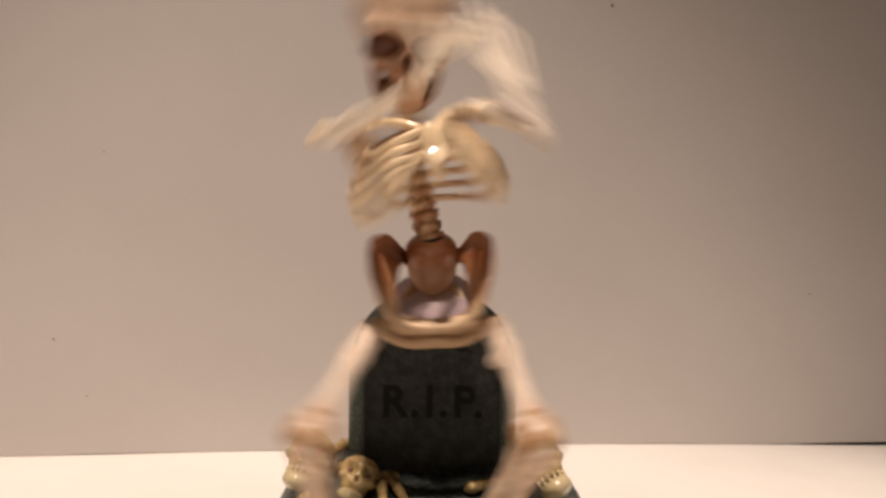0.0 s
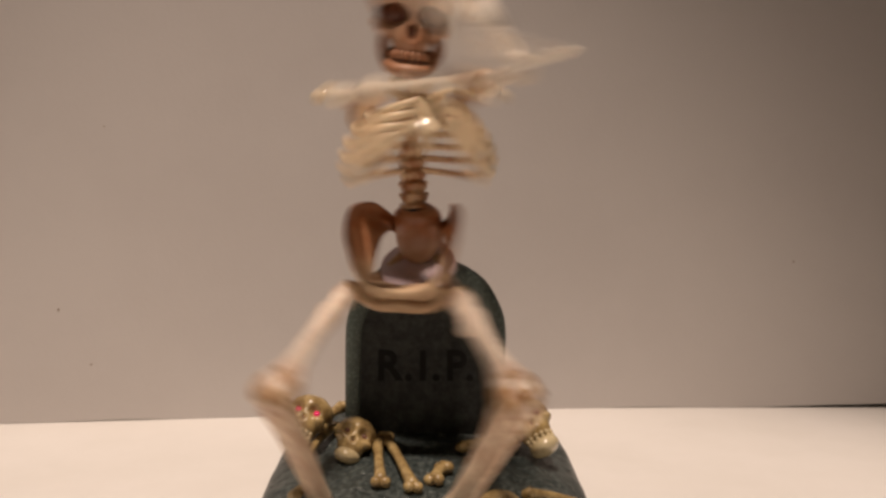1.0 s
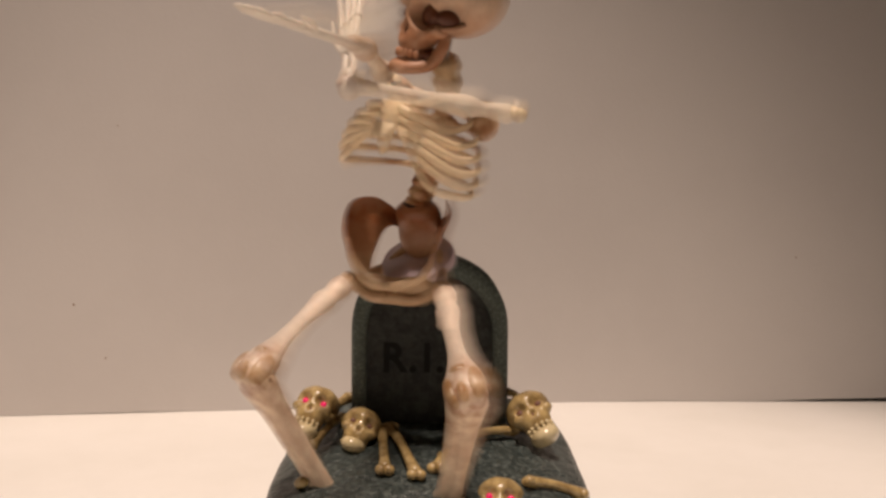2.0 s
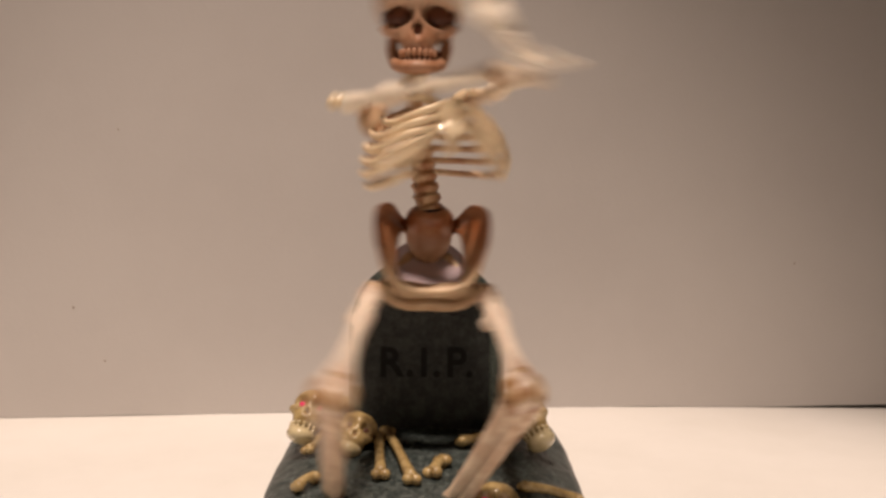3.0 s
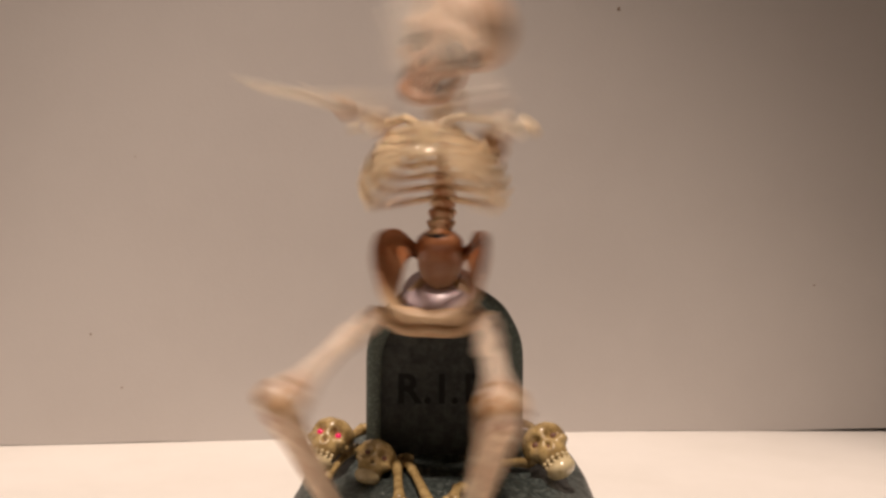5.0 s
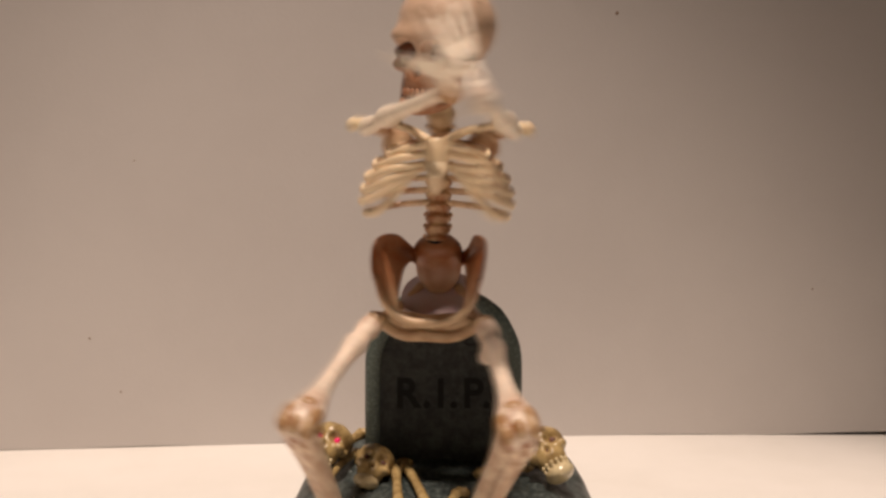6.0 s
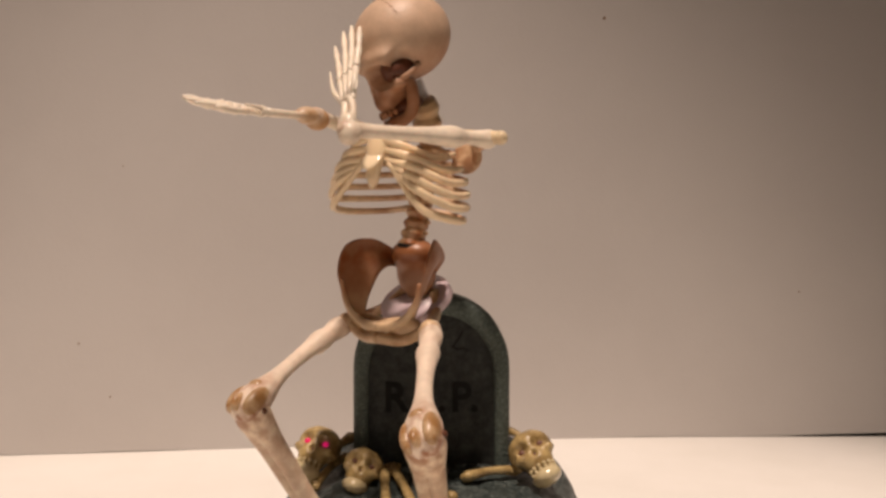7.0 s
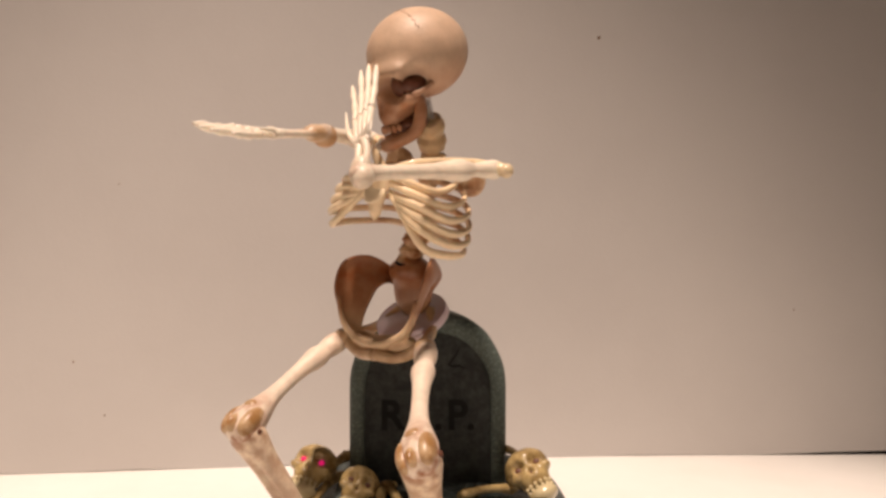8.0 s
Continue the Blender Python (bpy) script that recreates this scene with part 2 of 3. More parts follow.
# ---------------------------------------------------------------- tombstone base
CX = -0.0055          # middle of the headstone
TOMB_W, TOMB_TOP, TOMB_T = 0.0354, 0.1035, 0.026


def ground_height(x, y):
    r = (abs((x - CX) / 0.068) ** 2.8 + abs((y + 0.012) / 0.078) ** 2.8)
    if r >= 1:
        return 0.0
    top = 0.0255 + (0.16 * y if y < 0 else min(0.5 * y, 0.012))
    bump = 0.0016 * noise.noise(Vector((x * 60, y * 60, 1))) + 0.0009 * noise.noise(Vector((x * 160, y * 160, 5)))
    return max(0.0, (top + bump) * (1 - r) ** 0.36)


def arch(w, top, bottom, n=28, power=2.15):
    """Outline of a round-headed slab, anticlockwise from the bottom corner."""
    spring = top - w * 1.0
    pts = [(w, bottom)]
    for k in range(n + 1):
        a = math.pi * k / n
        c, s = math.cos(a), math.sin(a)
        pts.append((w * math.copysign(abs(c) ** (2 / power), c), spring + (top - spring) * abs(s) ** (2 / power)))
    pts.append((-w, bottom))
    return pts


def build_base():
    base = tagged(new("tombstone_base"), "dark grey resin tombstone on a bone-strewn mound, standing on the table", "toy base")
    # mound
    n = 120
    verts, faces = [], []
    for j in range(n):
        for i in range(n):
            x, y = CX - 0.078 + 0.156 * i / (n - 1), -0.012 - 0.082 + 0.164 * j / (n - 1)
            verts.append((x, y, ground_height(x, y) - 0.0002))
    for j in range(n - 1):
        for i in range(n - 1):
            faces.append((j * n + i, j * n + i + 1, (j + 1) * n + i + 1, (j + 1) * n + i))
    faces = [f for f in faces if max(verts[k][2] for k in f) > 0]
    finish("mound", verts, faces, M_MOUND, base, "rough grey-green mound with dry-brushed highlights")
    # headstone slab with a rounded rim and a sunk panel
    rings = []
    for dw, y in ((0.0040, 0.0), (0.0016, 0.0004), (0.0004, 0.0016), (0.0, 0.004), (0.0, TOMB_T - 0.004), (0.0012, TOMB_T - 0.001), (0.003, TOMB_T)):
        rings.append([(CX + x, y, z) for x, z in arch(TOMB_W - dw, TOMB_TOP - dw, 0.012)])
    inner = [(CX + x, 0.0, z) for x, z in arch(TOMB_W - 0.0062, TOMB_TOP - 0.0085, 0.012)]
    sunk = [(CX + x, 0.0022, z) for x, z in arch(TOMB_W - 0.0070, TOMB_TOP - 0.0095, 0.012)]
    rings = [sunk, inner] + rings
    k = len(inner)
    verts = [p for r in rings for p in r]
    faces = []
    for a in range(len(rings) - 1):
        for i in range(k - 1):
            faces.append((a * k + i, a * k + i + 1, (a + 1) * k + i + 1, (a + 1) * k + i))
    faces.append(tuple(reversed(range((len(rings) - 1) * k, len(rings) * k))))
    stone = finish("headstone", verts, faces, M_STONE, base, "rounded grey-green headstone with a worn rim")
    for v in stone.data.vertices:
        v.co += 0.0006 * noise.noise_vector(v.co * 70)
    panel = [(x, y - 0.0002, z) for x, y, z in sunk]
    finish("panel", panel, [tuple(range(k))], M_PANEL, stone, "black sunken face of the headstone", smooth=False)
    # engraved letters
    for text, x in (("R", -0.0216), (".", -0.0130), ("I", -0.0066), (".", -0.0008), ("P", 0.0078), (".", 0.0140)):
        cu = bpy.data.curves.new("letter", "FONT")
        cu.body = text
        cu.size = 0.0185
        cu.align_x = "CENTER"
        cu.extrude = 0.0005
        cu.offset = 0.0004
        tmp = new("letter_shape", cu)
        me = bpy.data.meshes.new_from_object(tmp.evaluated_get(bpy.context.evaluated_depsgraph_get()))
        bpy.data.objects.remove(tmp)
        me.materials.clear()
        me.materials.append(M_LETTER)
        ob = new("letter", me)
        ob.parent = stone
        ob.matrix_basis = pose(x, 0.0018, 0.0500, 90, 0, 0)
    # crack above the letters
    crack = [(0.0088, 0.0862), (0.0072, 0.0830), (0.0058, 0.0812), (0.0040, 0.0788), (0.0062, 0.0778), (0.0088, 0.0784), (0.0115, 0.0770)]
    v, f = tube([(x, 0.0019, z) for x, z in crack], [0.0003, 0.0006, 0.0004, 0.0006, 0.0004, 0.0002], 5)
    finish("crack", v, f, M_LETTER, stone, smooth=False)

    # skulls moulded on the mound
    def small_skull(name, m, size, teeth, eyes, label):
        def field(p):
            d = ell(p, (0, 0.1, 0.30), (0.92, 0.95, 0.76)) + 0.012 * np.sin(p[:, 0] * 9 + 1) * np.sin(p[:, 2] * 8)
            d = blend_min(d, ell(p, (0, -0.35, -0.45), (0.62, 0.6, 0.65)), 0.25)
            for s in (-1, 1):
                d = blend_min(d, ell(p, (s * 0.58, -0.55, -0.22), (0.27, 0.3, 0.20)), 0.15)
                d = blend_cut(d, ell(p, (s * 0.42, -0.95, 0.14), (0.33, 0.46, 0.30)), 0.08)
            d = blend_cut(d, ell(p, (0, -1.0, -0.28), (0.13, 0.30, 0.19)), 0.05)
            return d
        v, f = star(field, (0, -0.05, 0.0), 5, 1.8)
        sk = finish(name, v * size, f, M_ORN, base, label)
        sk.matrix_basis = m
        for s in (-1, 1):
            # dark brown ball on the recess floor, the socket's shade given as colour
            v, f = ball((s * 0.40 * size, -0.50 * size, 0.10 * size), (0.16 * size, 0.07 * size, 0.14 * size), 2)
            finish("eye_socket", v, f, M_SOCKET, sk)
            if eyes:
                v, f = ball((s * 0.40 * size, -0.53 * size, 0.10 * size), (0.13 * size, 0.08 * size, 0.13 * size), 2)
                finish("led_eye", v, f, M_LED, sk, "small glowing red eye lamp")
        # same for the nose: a brown ball in place of shade
        v, f = ball((0, -0.69 * size, -0.28 * size), (0.08 * size, 0.05 * size, 0.12 * size), 2)
        finish("nose_hole", v, f, M_SOCKET, sk)
        rise = 0.0 if teeth else 0.26
        def jaw(p):
            p = p - np.array((0, 0, rise))
            d = ell(p, (0, -0.45, -1.22), (0.60, 0.55, 0.34))
            d = blend_min(d, ell(p, (0, -0.72, -1.38), (0.32, 0.28, 0.20)), 0.15)
            return d
        v, f = star(jaw, (0, -0.45, -1.22 + rise), 4, 1.2)
        finish("jaw", v * size, f, M_ORNJAW, sk, "pale glossy jaw")
        if teeth:
            for row, (z, k, r) in enumerate(((-0.86, 6, 0.54), (-1.03, 6, 0.53))):
                for i in range(k):
                    a = radians(-62 + 124 * i / (k - 1))
                    v, f = ball((r * math.sin(a) * size, (-0.38 - r * math.cos(a)) * size, z * size), (0.085 * size, 0.07 * size, 0.10 * size), 2)
                    finish("tooth", v, f, M_ORNJAW, sk)
        return sk
    small_skull("skull_ornament", pose(-0.0560, -0.004, 0.0335, -40, 10, -12), 0.0106, True, True, "glossy tan skull ornament with red-lit eyes")
    small_skull("skull_ornament", pose(-0.0355, -0.015, 0.0275, -36, 20, -4), 0.0094, False, False, "glossy tan skull ornament with dark eye sockets")
    small_skull("skull_ornament", pose(0.0395, -0.010, 0.0325, -42, -27, 8), 0.0110, True, False, "glossy tan skull ornament with bared teeth")
    small_skull("skull_ornament", pose(0.0225, -0.060, 0.0090, -38, 4, -6), 0.0104, True, True, "pale skull ornament low on the mound with red eyes")

    # loose bones moulded on the mound
    def small_bone(a, b, r):
        a, b = np.array(a), np.array(b)
        mid = (a + b) / 2 + np.array((0, 0, 0.0012))
        d = (b - a) / np.linalg.norm(b - a)
        s = np.cross(d, (0, 0.5, 1))
        s /= np.linalg.norm(s)
        pieces = [tube(spline([a, mid, b], 14), [r * 1.25, r, r * 0.85, r, r * 1.3], 10)]
        for e in (a, b):
            for k in (-1, 1):
                pieces.append(ball(e + s * k * r * 0.75, (r * 1.12, r * 1.12, r * 1.05), 2))
        v, f = join(*pieces)
        finish("bone", v, f, M_ORN, base, "glossy tan loose bone")
    for (x0, y0), (x1, y1), r, lift in (
            ((-0.0260, -0.012), (-0.0228, -0.047), 0.0022, 0.0022), ((-0.0226, -0.006), (-0.0100, -0.052), 0.0022, 0.0022),
            ((0.0320, -0.008), (0.0100, -0.019), 0.0020, 0.0030), ((-0.0020, -0.045), (0.0020, -0.036), 0.0024, 0.0020),
            ((0.034, -0.054), (0.056, -0.050), 0.0020, 0.0028), ((-0.0560, -0.020), (-0.0455, 0.004), 0.0019, 0.0030),
            ((-0.0510, -0.006), (-0.0425, 0.006), 0.0022, 0.0100), ((0.0285, 0.005), (0.0365, -0.001), 0.0019, 0.0145),
            ((-0.0555, -0.052), (-0.0495, -0.047), 0.0021, 0.0024)):
        small_bone((x0, y0, ground_height(x0, y0) + lift), (x1, y1, ground_height(x1, y1) + lift), r)
    return base


# ---------------------------------------------------------------- the skeleton
SEAT, SEAT_ARM = Vector((-0.00565, -0.00139, 0.10102)), Vector((0, -0.015, 0))     # where the pelvis turns, and how far before it the pelvis sits
WAIST, HEAD_JOINT = Vector((0, -0.0004, 0.0237)), Vector((0, -0.005, 0.066))
HIP, SHOULDER = Vector((0.0245, -0.0165, -0.0116)), Vector((0.031, 0.003, 0.048))
THIGH, UPPER = 0.063, 0.070
ANKLE_L, ANKLE_R = Vector((0.0004, -0.050, -0.002)), Vector((-0.0415, -0.045, 0.0006))


def build_pelvis(fig):
    # sacrum, the moving root of the part
    def sac(p):
        d = ell(p, (0, 0.0045, 0.0135), (0.0100, 0.0060, 0.0130))
        return blend_min(d, ell(p, (0, 0.0005, 0.0205), (0.0098, 0.0068, 0.0058)), 0.004)
    v, f = star(sac, (0, 0.006, 0.010), 4, 0.04)
    root = finish("pelvis", v, f, M_PELVIS, fig, "brown-washed ivory plastic pelvis")
    # wings
    for s in (-1, 1):
        nu, nv = 30, 14
        verts, faces = [], []
        q = 0.001
        crest = spline([(7.5 * q, 7.5 * q, 17.5 * q), (12 * q, 6 * q, 21 * q), (17 * q, -5.5 * q, 26.6 * q), (22.4 * q, -15 * q, 24 * q), (22.8 * q, -20 * q, 14 * q), (20.6 * q, -19.8 * q, 4.5 * q), (16 * q, -18.2 * q, -4.5 * q)], nu)
        inner = spline([(7.5 * q, 4.8 * q, 9.5 * q), (9.4 * q, 3.6 * q, 13.5 * q), (11.2 * q, -0.4 * q, 14.6 * q), (13 * q, -4.5 * q, 12 * q), (13.8 * q, -8.6 * q, 5.5 * q), (13.8 * q, -11.8 * q, -0.5 * q), (13 * q, -14.2 * q, -7.5 * q)], nu)
        for lay in (0, 1):
            for j in range(nv):
                for i in range(nu):
                    u, w = i / (nu - 1), j / (nv - 1)
                    p = inner[i] * (1 - w) + crest[i] * w
                    out = np.array((p[0] * 0.9, p[1] + 0.006, 0.0))
                    out /= np.linalg.norm(out) + 1e-9
                    p = p + out * (0.0032 * math.sin(math.pi * w) * math.sin(math.pi * min(1, u * 1.15)) + 0.0017 * (1 - 0.35 * w) * lay)
                    verts.append((s * p[0], p[1], p[2]))
        m = nu * nv
        for lay in (0, 1):
            for j in range(nv - 1):
                for i in range(nu - 1):
                    faces.append((lay * m + j * nu + i, lay * m + j * nu + i + 1, lay * m + (j + 1) * nu + i + 1, lay * m + (j + 1) * nu + i))
        for i in range(nu - 1):
            for j in (0, nv - 1):
                faces.append((j * nu + i, j * nu + i + 1, m + j * nu + i + 1, m + j * nu + i))
        for j in range(nv - 1):
            for i in (0, nu - 1):
                faces.append((j * nu + i, (j + 1) * nu + i, m + (j + 1) * nu + i, m + j * nu + i))
        bm = bmesh.new()
        bv = [bm.verts.new(q) for q in verts]
        for q in faces:
            bm.faces.new([bv[k] for k in q])
        part("iliac_wing", bm, M_PELVIS, root)
        rim = spline([(s * 0.0212, -0.0202, 0.009), (s * 0.0192, -0.0200, 0.001), (s * 0.0145, -0.0202, -0.0055), (s * 0.007, -0.0208, -0.0090), (0, -0.0210, -0.0098)], 20)
        v, f = tube(rim, [0.0010, 0.0015, 0.0018, 0.0019, 0.0021], 10)
        finish("pelvic_brim", v, f, M_PELVIS, root)
        low = join(tube(spline([(s * 0.0215, -0.0150, -0.0095), (s * 0.011, -0.017, -0.0150), (0, -0.0195, -0.0145)], 14), [0.0026, 0.0022, 0.0028], 10),
                   ball((s * 0.0225, -0.0150, -0.0100), (0.0044, 0.0044, 0.0044), 3),
                   tube(spline([(s * 0.008, 0.007, 0.004), (s * 0.0145, 0.000, -0.004), (s * 0.0205, -0.013, -0.0090)], 12), [0.0022, 0.0022, 0.0028], 8))
        finish("pubic_bone", *low, M_PUBIC, root)
    def plate(p):
        d = ell(p, (0, -0.0175, -0.0120), (0.0085, 0.0026, 0.0042))
        for s in (-1, 1):
            d = blend_min(d, ell(p, (s * 0.0105, -0.0150, -0.0090), (0.0085, 0.0026, 0.0036)), 0.003)
            d = blend_cut(d, ell(p, (s * 0.0062, -0.0205, -0.0130), (0.0022, 0.0030, 0.0018)), 0.001)
        return d
    v, f = star(plate, (0, -0.0170, -0.0112), 5, 0.03)
    finish("pubic_plate", v, f, M_PUBIC, root)
    # lilac swivel disc under the pelvis
    bm = bmesh.new()
    bmesh.ops.create_cone(bm, cap_ends=True, segments=40, radius1=0.0165, radius2=0.0160, depth=0.0035)
    bmesh.ops.bevel(bm, geom=[e for e in bm.edges if e.calc_length() < 0.004], offset=0.0008, segments=2)
    bmesh.ops.transform(bm, matrix=pose(0, 0.0045, 0.0000, 36, 0, 0), verts=bm.verts)
    part("swivel_disc", bm, M_LILAC, root, "pale lilac plastic disc")
    return root


def build_torso(fig):
    # spine: a row of knobbly vertebrae, the moving root of the part
    line = spline([(0, 0, -0.001), (0, 0.003, 0.010), (0, 0.005, 0.022), (0, 0.006, 0.036), (0, 0.005, 0.048), (0, 0.001, 0.058), tuple(HEAD_JOINT)], 100)
    rad = [0.0050 + 0.0007 * math.sin(k * 0.9) for k in range(100)]
    rad = [r * (1.0 if k < 40 else 0.85 if k < 70 else 0.0) + (0.0 if k < 70 else 0.0060 + 0.0005 * math.sin(k * 0.6)) for k, r in enumerate(rad)]
    pieces = [tube(line[:93], rad[:93], 14), ball(line[78] + np.array((0, 0.0055, 0)), (0.0026, 0.0034, 0.0022), 2), ball(line[86] + np.array((0, 0.0055, 0)), (0.0032, 0.0030, 0.0024), 2)]
    for k in range(4, 72, 7):
        p = line[k]
        pieces.append(ball(p + np.array((0, 0.0040, 0)), (0.0012, 0.0034, 0.0014), 1))
        for s in (-1, 1):
            pieces.append(ball(p + np.array((s * 0.0050, 0.001, 0)), (0.0016, 0.0016, 0.0013), 1))
    root = finish("torso", *join(*pieces), M_SPINE, fig, "ivory plastic rib cage and spine")
    # ribs
    for s in (-1, 1):
        for k in range(6):
            zb = 0.0430 - 0.0053 * k
            w = (0.0185, 0.0235, 0.0265, 0.0280, 0.0285, 0.0270)[k]
            front = (0.0375, 0.0335, 0.0295, 0.0253, 0.0215, 0.0183)[k]
            if k < 5:
                end = (s * (0.0032 + 0.0005 * k), -0.0195 + 0.0006 * k, front + (0.0015 if k < 3 else 0.0045 * (k - 2)))
                pts = [(s * 0.003, 0.0105, zb), (s * w * 0.62, 0.0125, zb - 0.0012), (s * w, 0.002, zb - 0.0045), (s * w * 0.98, -0.0095, front - 0.0026 - 0.0008 * k),
                       (s * w * 0.62, -0.0180, front - 0.0008), end]
            else:
                pts = [(s * 0.003, 0.0085, zb), (s * w * 0.62, 0.0120, zb - 0.0015), (s * w, 0.003, zb - 0.0045), (s * w * 0.99, -0.008, zb - 0.0055), (s * w * 0.74, -0.0160, zb - 0.003),
                       (s * 0.006, -0.0185, 0.0300)]
            pts = [(x * 1.06, (y - 0.0125) * 1.2 + 0.0065, z - (y - 0.009) * 0.10) for x, y, z in pts]
            v, f = tube(spline(pts, 40), [0.0012, 0.0011, 0.0012, 0.0014, 0.0014, 0.0012], 10, 1.25)
            finish("rib", v, f, M_RIB, root)
        # collar bone and shoulder blade
        v, f = tube(spline([(s * 0.003, -0.0275, 0.0425), (s * 0.011, -0.0215, 0.0470), (s * 0.021, -0.003, 0.0492), (s * 0.0305, 0.003, 0.0490)], 20), [0.0022, 0.0017, 0.0017, 0.0024], 10)
        finish("collar_bone", v, f, M_STERNUM, root)
        def blade(p, s=s):
            d = ell(p, (s * 0.018, 0.0095, 0.0405), (0.0075, 0.0024, 0.0072))
            d = blend_min(d, ell(p, (s * 0.029, 0.006, 0.0475), (0.0075, 0.0036, 0.0036)), 0.003)
            return d
        v, f = star(blade, (s * 0.024, 0.0095, 0.0435), 4, 0.03)
        finish("shoulder_blade", v, f, M_RIB, root)
        v, f = join(ball((s * 0.0335, 0.0035, 0.0488), (0.0058, 0.0034, 0.0030), 3), ball((s * 0.0372, 0.0032, 0.0488), (0.0029, 0.0030, 0.0031), 3))
        finish("shoulder_tip", v, f, M_STERNUM, root, "pale shoulder tip")
    bm = bmesh.new()
    bmesh.ops.create_cone(bm, cap_ends=True, segments=24, radius1=0.0054, radius2=0.0054, depth=0.0012)
    part("waist_ring", bm, M_LETTER, root, "black gap at the waist joint")
    # breast bone
    def plate(p):
        d = ell(p, (0, -0.0300, 0.0395), (0.0050, 0.0024, 0.0042))
        d = blend_min(d, ell(p, (0, -0.0322, 0.0335), (0.0040, 0.0022, 0.0085)), 0.003)
        return blend_min(d, ell(p, (0, -0.0315, 0.0255), (0.0022, 0.0016, 0.0040)), 0.002)
    v, f = star(plate, (0, -0.0315, 0.037), 4, 0.03)
    bone = finish("breast_bone", v, f, M_STERNUM, root, "glossy ivory breast bone")
    # added disc, paler, glossier and tilted up so the breast bone shows a lamp glint
    v, f = ball((0, 0, 0), (0.0044, 0.0062, 0.0012), 3)
    glint_disc = finish("glint_disc", v, f, M_GLINT, bone, "glossy disc added to the breast bone to catch a glint")
    glint_disc.matrix_basis = pose(0, -0.0338, 0.0335, 52, 0, 0)
    return root


def build_skull(fig):
    q = 0.00093
    def field(p):
        p = p / q
        d = ell(p, (0, 2, 26), (21.0, 23.0, 20.0))
        d = blend_min(d, ell(p, (0, -12, 12), (13.0, 9.5, 12.0)), 5.0)
        d = blend_min(d, ell(p, (0, -15, 2), (8.5, 7.0, 6.5)), 4.0)
        for s in (-1, 1):
            d = blend_min(d, ell(p, (s * 12.5, -12.5, 8.0), (4.2, 5.0, 3.4)), 3.0)
            d = blend_min(d, ell(p, (s * 8.0, -15.5, 20.0), (8.0, 4.0, 3.0)), 6.0)
            d = blend_cut(d, ell(p, (s * 7.8, -22.0, 13.6), (6.4, 12.0, 5.2)), 1.0)
            d = blend_cut(d, ell(p, (s * 17.5, -10.0, 13.5), (3.2, 6.0, 6.0)), 2.0)
            d = blend_cut(d, ell(p, (s * 9.5, -14.0, -1.0), (3.0, 6.0, 4.0)), 1.5)
        d = blend_cut(d, ell(p, (0, -23.5, 6.8), (2.6, 6.0, 3.6)), 0.8)
        return d
    v, f = star(field, (0, -4 * q, 17 * q), 6, 0.06)
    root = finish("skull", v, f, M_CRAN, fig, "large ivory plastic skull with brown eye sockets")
    for s in (-1, 1):
        v, f = ball((s * 7.8 * q, -13.2 * q, 13.6 * q), (6.3 * q, 3.4 * q, 5.1 * q), 3)
        finish("eye_socket", v, f, M_SOCKET, root, "dark brown eye socket")
        v, f = ball((s * 14.6 * q, -9.6 * q, 13.2 * q), (2.0 * q, 6.0 * q, 3.6 * q), 3)
        finish("temple_hollow", v, f, M_SOCKET, root)
        v, f = tube(spline([(s * 12.6 * q, -14.5 * q, 8.2 * q), (s * 16.2 * q, -8 * q, 9.4 * q), (s * 15.2 * q, -1.5 * q, 12.0 * q)], 14), [1.9 * q, 1.3 * q, 1.4 * q], 10)
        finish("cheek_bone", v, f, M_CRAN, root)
    v, f = ball((0, -18.8 * q, 6.8 * q), (2.2 * q, 1.0 * q, 3.2 * q), 2)
    finish("nose_hole", v, f, M_SOCKET, root)
    for k in range(8):
        a = radians(-58 + 116 * k / 7)
        v, f = ball((8.6 * q * math.sin(a), (-13.2 - 8.4 * math.cos(a)) * q, -3.6 * q), (1.25 * q, 1.0 * q, 2.0 * q), 2)
        finish("tooth", v, f, M_CRAN, root)
    v, f = ball((0, -10 * q, -3.2 * q), (10.4 * q, 9.0 * q, 4.2 * q), 3)
    finish("mouth_hollow", v, f, M_SOCKET, root, "dark red-brown mouth")
    # lower jaw
    pts = [(-11.6, -7, 7), (-11.6, -8.5, 0), (-9.8, -12, -6.8), (-5.6, -19.5, -9.6), (0, -21.5, -10.0), (5.6, -19.5, -9.6), (9.8, -12, -6.8), (11.6, -8.5, 0), (11.6, -7, 7)]
    v, f = tube(spline([(x * q, y * q, z * q) for x, y, z in pts], 60), [2.4 * q, 2.9 * q, 2.8 * q, 2.7 * q, 3.0 * q, 2.7 * q, 2.8 * q, 2.9 * q, 2.4 * q], 12)
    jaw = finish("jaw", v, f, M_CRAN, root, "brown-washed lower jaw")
    for k in range(8):
        a = radians(-55 + 110 * k / 7)
        v, f = ball((8.2 * q * math.sin(a), (-12.8 - 8.2 * math.cos(a)) * q, -7.6 * q), (1.2 * q, 1.0 * q, 1.8 * q), 2)
        finish("tooth", v, f, M_CRAN, jaw)
    # suture line across the crown
    pts = []
    for k in range(40):
        a = math.pi * (0.16 + 0.68 * k / 39)
        pts.append((20.95 * q * math.cos(a), (-3.5 + 0.7 * math.sin(k * 2.1)) * q, (26 + 19.4 * math.sin(a)) * q))
    v, f = tube(pts, [0.13 * q] * 40, 5)
    finish("suture", v, f, M_SUTURE, root)
